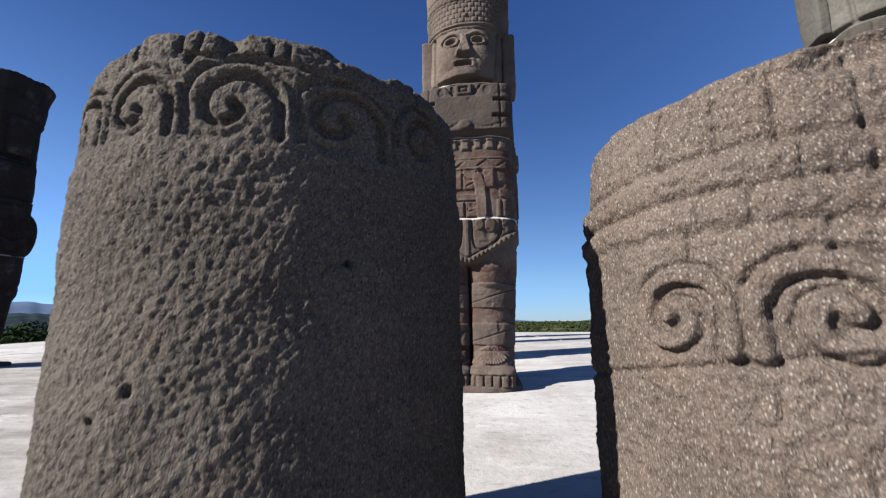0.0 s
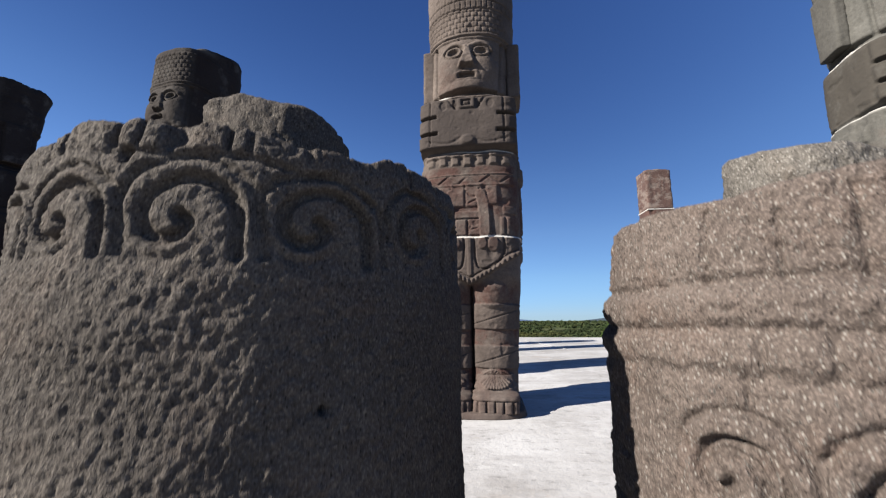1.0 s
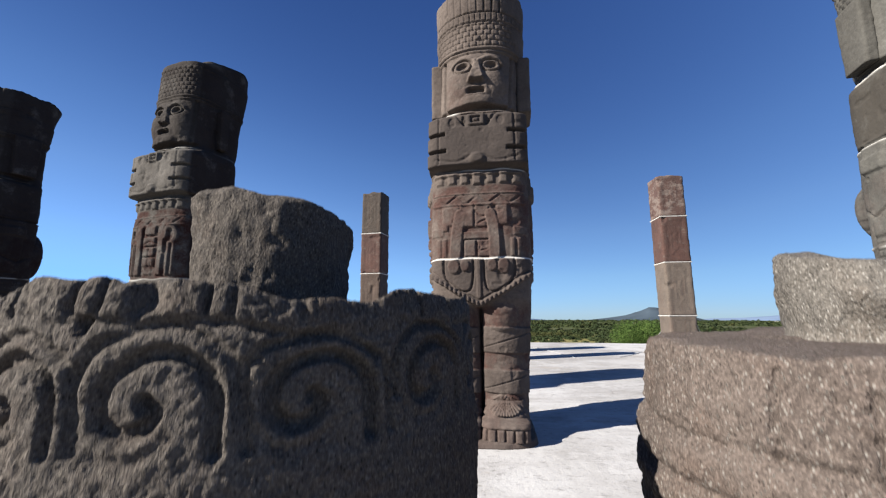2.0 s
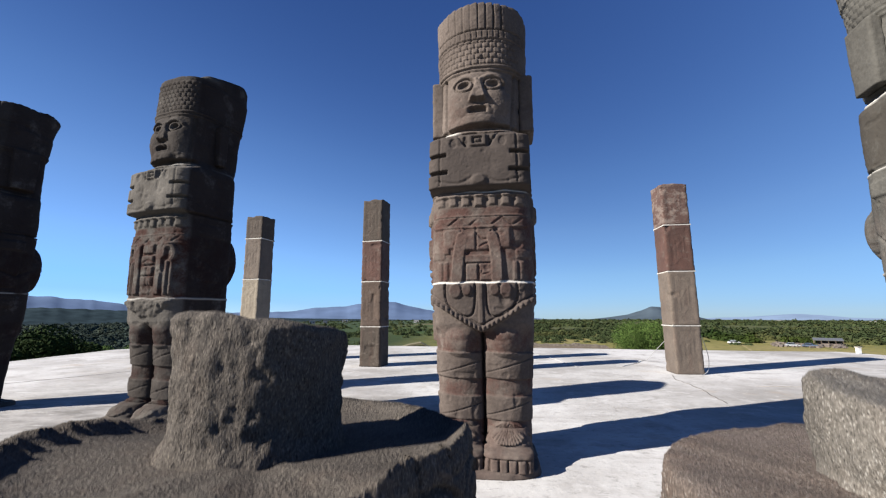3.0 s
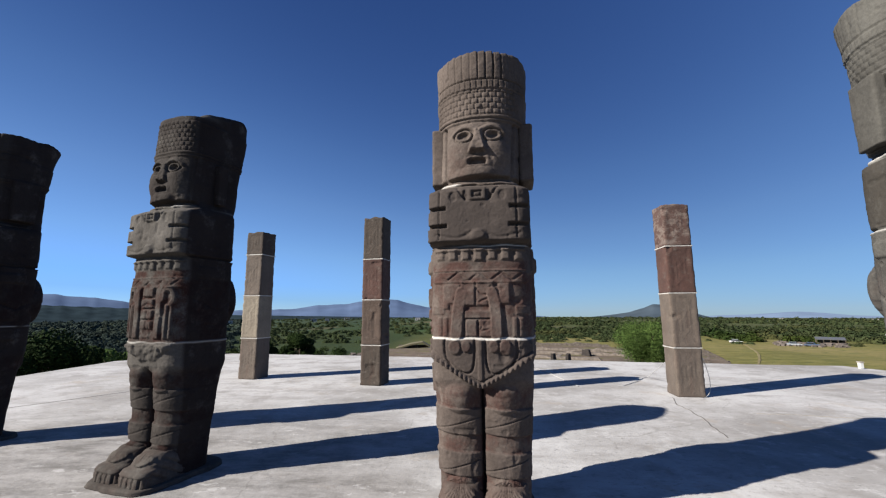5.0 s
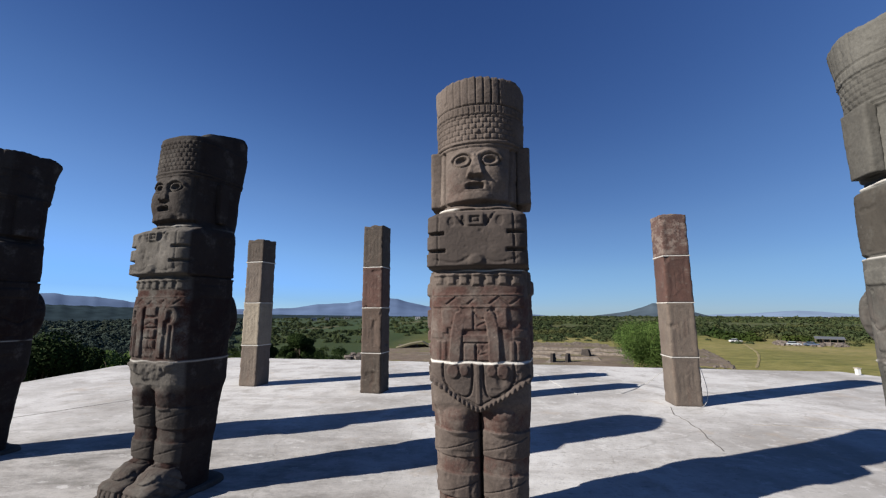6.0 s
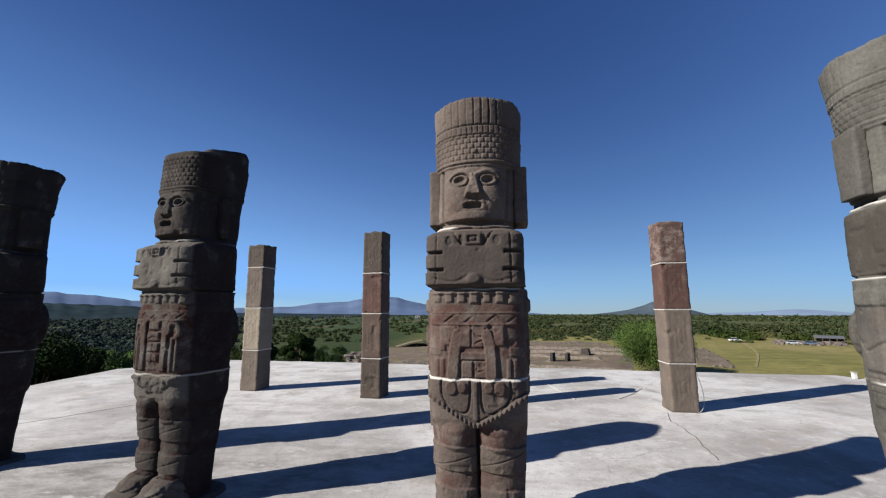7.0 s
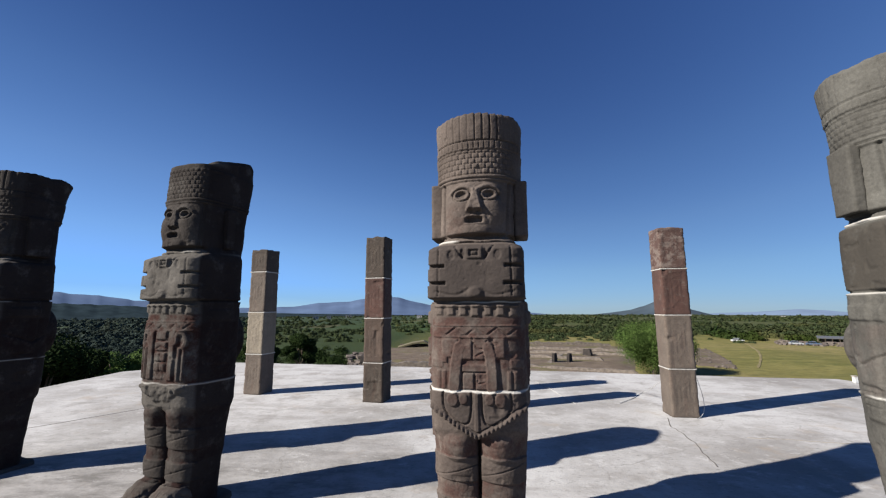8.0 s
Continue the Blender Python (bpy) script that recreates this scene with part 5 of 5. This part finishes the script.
scrub("scrubland", scatter(2300, 4, 62, 225, 2100, 1.8, 3.6, 5), M_SCRUB, "green thorn scrub covering the plain", 1)
scrub("near_scrubland", scatter(680, 3, 27, 166, 300, 1.2, 2.4, 61), M_SCRUB, "thorn scrub at the edge of the ruins", 14)
scrub("orchard_rows", scatter(850, -30, 5, 170, 2100, 1.2, 2.8, 9), M_SCRUB, "trees and hedges between farm fields", 2)
scrub("valley_woods", scatter(1700, -64, -30, 240, 2100, 2.0, 4.0, 12), M_VALLEY, "dark woods in the valley", 3)
scrub("valley_thicket", scatter(190, -64, -31, 110, 260, 1.8, 3.2, 22), M_VALLEY, "dark trees on the valley floor", 7)
scrub("valley_trees", scatter(340, -56, -31, 150, 330, 2.2, 3.6, 51), M_VALLEY, "dark green trees across the valley floor", 13)
scrub("dark_thicket", scatter(70, -31, -17, 95, 150, 1.6, 2.8, 14), M_LEAF_DARK, "dark thicket along the field edge", 4)
scrub("green_thicket", scatter(60, -43, -33, 60, 100, 1.8, 3.0, 15), M_LEAF, "bright green bushes below the platform", 5)
scrub("meadow_edge_trees", scatter(10, 29.0, 33.0, 212, 236, 3.4, 4.4, 31) + scatter(9, 34.5, 41, 212, 232, 2.2, 3.4, 33), M_LEAF_DARK, "broad dark trees at the meadow's edge", 9)
scrub("shed_bushes", scatter(9, 36.5, 41.5, 203, 209, 0.9, 1.5, 41), M_SCRUB, "bushes in front of the open shed", 12)
scrub("meadow_bushes", scatter(16, 26, 60, 170, 235, 1.2, 2.2, 16), M_SCRUB, "scattered bushes on the dry meadow", 6)


# ---- ruins below the pyramid ----
def ruin_wall(az0, d0, az1, d1, height, thick, label, seed):
    (ax, ay), (bx, by) = at_az(az0, d0), at_az(az1, d1)
    rnd = random.Random(seed)
    n = max(8, int(math.hypot(bx - ax, by - ay) / 0.8))
    dx, dy = (bx - ax) / n, (by - ay) / n
    l = math.hypot(dx, dy)
    nx, ny = -dy / l * thick / 2, dx / l * thick / 2
    bm = bmesh.new()
    prev = None
    for k in range(n + 1):
        x, y = ax + dx * k, ay + dy * k
        h = height * (0.8 + 0.35 * noise.noise((k * 0.3, seed, 0))) * (0.4 if k in (0, n) else 1)
        z = ground_z(x, y) - 0.5
        ring = [bm.verts.new(v) for v in ((x - nx, y - ny, z), (x - nx * 0.9, y - ny * 0.9, z + 0.6 + h), (x + nx * 0.9, y + ny * 0.9, z + 0.6 + h * rnd.uniform(0.9, 1.05)), (x + nx, y + ny, z))]
        if prev:
            for j in range(3):
                bm.faces.new((prev[j], prev[j + 1], ring[j + 1], ring[j]))
        else:
            bm.faces.new(ring[::-1])
        prev = ring
    bm.faces.new(prev)
    bmesh.ops.recalc_face_normals(bm, faces=bm.faces)
    return tagged(link_bm("ruin_wall", bm, M_STUB if "stub" in label or "remnant" in label else M_FOOTING if "foot" in label or "found" in label or "cross" in label else M_RUIN), label, "ruined wall", "ruined walls below")


ruin_wall(-13, 96, -2, 93, 1.9, 3.0, "long low ruined stone terrace wall", 1)
ruin_wall(-15, 104, -14, 128, 2.2, 2.0, "crumbling stone wall stub on a bank", 2)
ruin_wall(3, 112, 17, 108, 1.3, 1.6, "low crumbled stone wall foundation", 3)
ruin_wall(6, 122, 20, 120, 1.4, 1.6, "low rubble wall foundation in dry grass", 4)
ruin_wall(4, 146, 18, 148, 1.6, 2.2, "far low ruined wall line", 5)
ruin_wall(10.7, 101, 11.1, 103, 3.0, 0.7, "broken stub of a standing wall", 7)
ruin_wall(12.6, 102, 13.0, 104, 3.0, 0.7, "narrow standing wall stub", 8)
ruin_wall(14.6, 118, 15.6, 116, 2.7, 0.8, "leaning wall remnant in the ruins", 9)
ruin_wall(-7.5, 113, -1, 110, 1.7, 2.4, "upper ruined stone terrace wall", 10)
ruin_wall(-1, 97, 21, 92, 1.1, 1.3, "low pale stone footing at the hall's edge", 11)
ruin_wall(2, 134, 21, 131, 1.5, 1.5, "low stone footing across the ruined hall", 12)
ruin_wall(10, 98, 12, 122, 0.7, 1.4, "collapsed cross wall of a ruined hall", 6)


def dirt_patch(name, az0, az1, d0, d1, label, lift=0.35, taper=0.0):
    bm = bmesh.new()
    n, m = 60, 24
    grid = []
    for j in range(m + 1):
        row = []
        for k in range(n + 1):
            az, d = az0 + (az1 - az0) * (1 - taper * j / m) * k / n, d0 + (d1 - d0) * j / m
            if j in (0, m):
                d += 4 * noise.noise((k * 0.4, j, 2))
            x, y = at_az(az, d)
            edge = min(1, 8 * min(k / n, 1 - k / n, j / m, 1 - j / m) + 0.0)
            row.append(bm.verts.new((x, y, ground_z(x, y) - 0.5 + (lift + 0.75) * edge + 0.15 * noise.noise((x * 0.3, y * 0.3, 0)))))
        grid.append(row)
    for j in range(m):
        for k in range(n):
            f = bm.faces.new((grid[j][k], grid[j][k + 1], grid[j + 1][k + 1], grid[j + 1][k]))
            f.smooth = True
    bmesh.ops.recalc_face_normals(bm, faces=bm.faces)
    return tagged(link_bm(name, bm, M_DIRT), label, "bare ground", kind="structure")


dirt_patch("ground_ruin_floor", -1.2, 22, 84, 156, "bare earth floor of the ruined hall")
dirt_patch("ground_terrace", -15, -1.5, 97, 140, "bare earth terrace above the wall", 0.9)


def footpath():
    """A strip that lies on the meadow."""
    bm = bmesh.new()
    prev = None
    for az, d in spline([(33.0, 118), (33.3, 135), (33.2, 155), (32.6, 178), (31.7, 204)], 24):
        w = 0.24 + 0.2 * noise.noise((d * 0.2, 0, 0))
        x, y = at_az(az, d)
        a = radians(az)
        z = ground_z(x, y) + 0.12
        cur = [bm.verts.new((x + math.cos(a) * s * w, y - math.sin(a) * s * w, z + (0 if abs(s) == 1 else -0.4))) for s in (-1.6, -1, 1, 1.6)]
        if prev:
            for k in range(3):
                bm.faces.new((prev[k], prev[k + 1], cur[k + 1], cur[k]))
        prev = cur
    bmesh.ops.recalc_face_normals(bm, faces=bm.faces)
    return tagged(link_bm("ground_footpath", bm, M_PATH), "narrow trodden dirt footpath across the meadow", "path", kind="structure")


footpath()
dirt_patch("ground_rubble_bank", 27.0, 31.9, 110, 160, "pale bare earth under the broken masonry", 0.1, 0.7)


def rubble(name, az0, az1, d0, d1, n, s0, s1, label, seed, taper=0.0):
    rng = random.Random(seed)
    verts, faces = [], []
    cube = [(-1, -1, -1), (1, -1, -1), (1, 1, -1), (-1, 1, -1), (-1, -1, 1), (1, -1, 1), (1, 1, 1), (-1, 1, 1)]
    quads = [(0, 3, 2, 1), (4, 5, 6, 7), (0, 1, 5, 4), (1, 2, 6, 5), (2, 3, 7, 6), (3, 0, 4, 7)]
    for k in range(n):
        u = rng.uniform(0, 1)
        x, y = at_az(rng.uniform(az0, az1 - (az1 - az0) * taper * u), d0 + (d1 - d0) * u)
        s = rng.uniform(s0, s1)
        a = rng.uniform(0, 6.3)
        o = len(verts)
        for cx, cy, cz in cube:
            j = [rng.uniform(0.6, 1.0) * s for _ in range(3)]
            px, py = cx * j[0], cy * j[1]
            verts.append((x + px * math.cos(a) - py * math.sin(a), y + px * math.sin(a) + py * math.cos(a), ground_z(x, y) + 0.15 + cz * j[2] * 0.6 + s * 0.25))
        faces += [tuple(o + q for q in f) for f in quads]
    return tagged(new(name, mesh_from(name, verts, faces, M_STONES)), label, "rubble", kind="stuff")


rubble("rubble_field", 0, 20, 88, 150, 800, 0.08, 0.3, "loose pale stones over the ruined hall", 3)
rubble("rubble_heap", 27.2, 31.4, 112, 158, 190, 0.08, 0.4, "heap of pale stones and broken masonry", 4, 0.75)
rubble("rubble_bank", -17, -13.5, 92, 128, 160, 0.2, 0.9, "stones on a dry bank", 5)


def shelter(az, d):
    x, y = at_az(az, d)
    base = new("shelter")
    base.matrix_world = pose(x, y, ground_z(x, y) - 0.7, 0, 0, -az)
    tagged(base, "low open shelter with a dark thatched roof over the ruins", "shelter")
    bm = bmesh.new()
    outline = [(-6.5, 0.9), (-1.5, 2.3), (2.5, 2.9), (6.0, 1.0)]
    for y0, y1 in ((-2.6, 3.0),):
        lo = [[bm.verts.new((x, y, z)) for x, z in outline] for y in (y0, y1)]
        hi = [[bm.verts.new((x, y, z + 0.5)) for x, z in outline] for y in (y0, y1)]
        for k in range(3):
            bm.faces.new((lo[0][k], lo[0][k + 1], lo[1][k + 1], lo[1][k]))
            bm.faces.new((hi[0][k], hi[0][k + 1], hi[1][k + 1], hi[1][k]))
            bm.faces.new((lo[0][k], lo[0][k + 1], hi[0][k + 1], hi[0][k]))
            bm.faces.new((lo[1][k], lo[1][k + 1], hi[1][k + 1], hi[1][k]))
        for k in (0, 3):
            bm.faces.new((lo[0][k], lo[1][k], hi[1][k], hi[0][k]))
    bmesh.ops.recalc_face_normals(bm, faces=bm.faces)
    part("roof", bm, M_ROOF, base, "sagging grass-grown roof")
    bm = bmesh.new()
    bmesh.ops.create_cube(bm, size=1, matrix=Matrix.Translation((0, 2.6, 0.5)) @ Matrix.Diagonal((11.5, 0.5, 3.2, 1)))
    part("back_wall", bm, M_RUIN, base, "rough stone back wall in shade")
    for px, h in ((-5.6, 1.1), (0.5, 2.6), (5.2, 1.4)):
        bm = bmesh.new()
        bmesh.ops.create_cone(bm, segments=8, radius1=0.2, radius2=0.17, depth=h + 1.2, cap_ends=True, matrix=Matrix.Translation((px, -2.0, h / 2 - 0.6)))
        part("post", bm, M_BARK, base)


shelter(-7.8, 142)


# ---- parked cars, houses far off ----
def car(paint):
    base = new("parked_car")
    tagged(base, "small parked car at the edge of the meadow", "car", "parked cars")
    bm = bmesh.new()
    side = [(-2.1, 0.35), (2.1, 0.35), (2.15, 0.75), (1.2, 0.95), (-2.1, 0.95), (-2.15, 0.6)]
    for w, pts in ((0.86, side),):
        l = [bm.verts.new((x, -w, z)) for x, z in pts]
        r = [bm.verts.new((x, w, z)) for x, z in pts]
        bm.faces.new(l)
        bm.faces.new(r[::-1])
        for k in range(len(pts)):
            bm.faces.new((l[k], r[k], r[(k + 1) % len(pts)], l[(k + 1) % len(pts)]))
    bmesh.ops.recalc_face_normals(bm, faces=bm.faces)
    bmesh.ops.bevel(bm, geom=bm.edges[:], offset=0.06, segments=2, affect="EDGES")
    part("body", bm, paint, base)
    bm = bmesh.new()
    bmesh.ops.create_cube(bm, size=1, matrix=Matrix.Translation((-0.4, 0, 1.2)) @ Matrix.Diagonal((2.4, 1.5, 0.5, 1)))
    for v in bm.verts:
        if v.co.z > 1.3:
            v.co.x = -0.4 + (v.co.x + 0.4) * 0.72
            v.co.y *= 0.88
    part("window", bm, M_GLASS_DARK, base, "dark glass")
    bm = bmesh.new()
    bmesh.ops.create_cube(bm, size=1, matrix=Matrix.Translation((-0.4, 0, 1.47)) @ Matrix.Diagonal((1.8, 1.36, 0.06, 1)))
    part("roof", bm, paint, base)
    for x in (-1.35, 1.35):
        for y in (-0.8, 0.8):
            bm = bmesh.new()
            bmesh.ops.create_cone(bm, segments=14, radius1=0.33, radius2=0.33, depth=0.22, cap_ends=True, matrix=Matrix.Translation((x, y, 0.33)) @ Matrix.Rotation(math.pi / 2, 4, "X"))
            part("wheel", bm, M_TYRE, base)
    return base


def shed(az, d):
    """A long open shed with a pale sheet roof at the edge of the scrub."""
    x, y = at_az(az, d)
    base = new("open_shed")
    base.matrix_world = pose(x, y, ground_z(x, y) - 0.1, 0, 0, -az + 4)
    tagged(base, "long open shed with a pale metal roof beyond the meadow", "shed")
    bm = bmesh.new()
    bmesh.ops.create_cube(bm, size=1, matrix=Matrix.Translation((0, 0, 2.25)) @ Matrix.Rotation(radians(9), 4, "X") @ Matrix.Diagonal((8.5, 4.5, 0.14, 1)))
    part("roof", bm, M_SHEET, base, "pale corrugated metal sheet")
    for k in range(5):
        for yy in (-2.6, 2.6):
            bm = bmesh.new()
            bmesh.ops.create_cube(bm, size=1, matrix=Matrix.Translation((-4 + 2 * k, yy * 0.75, 1.0)) @ Matrix.Diagonal((0.18, 0.18, 2.2, 1)))
            part("post", bm, M_BARK, base)
    bm = bmesh.new()
    bmesh.ops.create_cube(bm, size=1, matrix=Matrix.Translation((0.5, 1.6, 1.0)) @ Matrix.Diagonal((7, 0.2, 2.0, 1)))
    part("back_wall", bm, M_RUIN, base)


shed(39.2, 214)
rubble("junk_heap", 34.8, 40.5, 196, 214, 170, 0.2, 0.75, "pale stones and scrap along the meadow's edge", 6)

rc = random.Random(8)
for k, az in enumerate((31.4, 36.4, 37.8)):
    d = 203 + rc.uniform(-6, 8)
    x, y = at_az(az, d)
    c = car(M_CARS[k])
    c.matrix_world = pose(x, y, ground_z(x, y) - 0.05, 0, 0, -az + rc.uniform(-25, 25))


def house(az, d, w, h, seed):
    x, y = at_az(az, d)
    base = new("house")
    base.matrix_world = pose(x, y, ground_z(x, y) - 0.4, 0, 0, -az)
    tagged(base, "small flat-roofed white house far off on the plain", "house", "far houses")
    bm = bmesh.new()
    bmesh.ops.create_cube(bm, size=1, matrix=Matrix.Translation((0, 0, h / 2)) @ Matrix.Diagonal((w, w * 0.7, h, 1)))
    part("wall", bm, M_HOUSE, base)
    bm = bmesh.new()
    bmesh.ops.create_cube(bm, size=1, matrix=Matrix.Translation((0, 0, h + 0.2)) @ Matrix.Diagonal((w * 1.04, w * 0.74, 0.4, 1)))
    part("roof", bm, M_RUIN, base)
    for px in (-w * 0.25, w * 0.2):
        bm = bmesh.new()
        bmesh.ops.create_cube(bm, size=1, matrix=Matrix.Translation((px, -w * 0.35, h * 0.55)) @ Matrix.Diagonal((w * 0.14, 0.2, h * 0.35, 1)))
        part("window", bm, M_GLASS_DARK, base)


for k, (az, d, w, h) in enumerate(((35.6, 1350, 9, 5), (39.4, 1450, 10, 5), (42.6, 1350, 13, 5), (-21.5, 900, 12, 7), (-19.8, 950, 9, 7), (-7.5, 980, 12, 7), (-31.5, 700, 9, 6), (-17.2, 1200, 16, 8))):
    house(az, d, w, h, k)


# ---- small things on the platform ----
def strip(name, pts, w, mat, label, z=0.004):
    bm = bmesh.new()
    prev = None
    fine = spline(pts, 30)
    for k, (x, y) in enumerate(fine):
        x2, y2 = fine[min(k + 1, len(fine) - 1)]
        x1, y1 = fine[max(k - 1, 0)]
        l = math.hypot(x2 - x1, y2 - y1) + 1e-9
        ww = w * (0.7 + 0.6 * abs(noise.noise((x * 2.3, y * 2.3, 1))))
        nx, ny = -(y2 - y1) / l * ww, (x2 - x1) / l * ww
        j = 0.09 * noise.noise((x * 1.6, y * 1.6, 5)) + 0.03 * noise.noise((x * 6, y * 6, 5))
        cur = (bm.verts.new((x + nx + j, y + ny + j, z)), bm.verts.new((x - nx + j, y - ny + j, z)))
        if prev:
            bm.faces.new((prev[0], prev[1], cur[1], cur[0]))
        prev = cur
    bmesh.ops.recalc_face_normals(bm, faces=bm.faces)
    ext = bmesh.ops.extrude_face_region(bm, geom=bm.faces[:])
    for v in ext["geom"]:
        if isinstance(v, bmesh.types.BMVert):
            v.co.z -= 0.02
    bmesh.ops.recalc_face_normals(bm, faces=bm.faces)
    return tagged(link_bm(name, bm, mat), label, "floor crack", kind="structure")


strip("trim_floor_crack", [(4.5, 9.95), (4.3, 9.34), (4.25, 8.5), (4.12, 7.8), (4.0, 7.1)], 0.009, M_CRACK, "thin dark crack across the concrete floor")
strip("trim_floor_seam", [(-11.2, 6.2), (-9.6, 8.3), (-8.45, 10.1), (-7.7, 11.3)], 0.013, M_CRACK, "dirt-filled seam in the concrete floor")
strip("trim_floor_seam", [(5.4, 8.6), (7.4, 8.3), (9.6, 8.1)], 0.02, M_SEAM, "pale cement seam in the floor")


def cable(pts, r, label):
    cu = bpy.data.curves.new("cable", "CURVE")
    cu.dimensions = "3D"
    cu.bevel_depth, cu.bevel_resolution = r, 2
    sp = cu.splines.new("NURBS")
    sp.points.add(len(pts) - 1)
    for p, co in zip(sp.points, pts):
        p.co = (*co, 1)
    sp.use_endpoint_u, sp.order_u = True, 3
    tmp = bpy.data.objects.new("cable", cu)
    me = bpy.data.meshes.new_from_object(tmp)
    bpy.data.objects.remove(tmp)
    me.materials.append(M_CABLE)
    return tagged(new("cable", me), label, "cable")


cable([(5.34, 10.15, 0.85), (5.4, 10.12, 0.6), (5.44, 10.1, 0.3), (5.36, 10.06, 0.012), (5.14, 9.9, 0.012)], 0.006, "thin white cable down the corner of a pillar")
cable([(2.2, 14.4, 0.012), (2.46, 13.4, 0.012), (2.58, 12.3, 0.012), (2.77, 11.2, 0.012)], 0.007, "white cable lying across the concrete floor")
cable([(4.75, 10.66, 0.7), (4.85, 11.4, 0.42), (5.05, 12.4, 0.1), (5.17, 12.8, 0.012), (4.95, 12.6, 0.012), (4.5, 11.9, 0.012), (3.95, 11.35, 0.012)], 0.007, "slack white cable from a pillar down to the floor")


def marker_box(x, y):
    base = new("marker_box")
    base.location = (x, y, 0)
    tagged(base, "small white painted box at the platform's edge", "box")
    bm = bmesh.new()
    bmesh.ops.create_cube(bm, size=1, matrix=Matrix.Translation((0, 0, 0.1)) @ Matrix.Diagonal((0.12, 0.11, 0.2, 1)))
    bmesh.ops.bevel(bm, geom=bm.edges[:], offset=0.015, segments=2, affect="EDGES")
    part("body", bm, M_WHITE, base)
    bm = bmesh.new()
    bmesh.ops.create_cube(bm, size=1, matrix=Matrix.Translation((0, 0, 0.215)) @ Matrix.Diagonal((0.14, 0.13, 0.03, 1)))
    part("lid", bm, M_SEAM, base)


marker_box(12.7, 14.7)
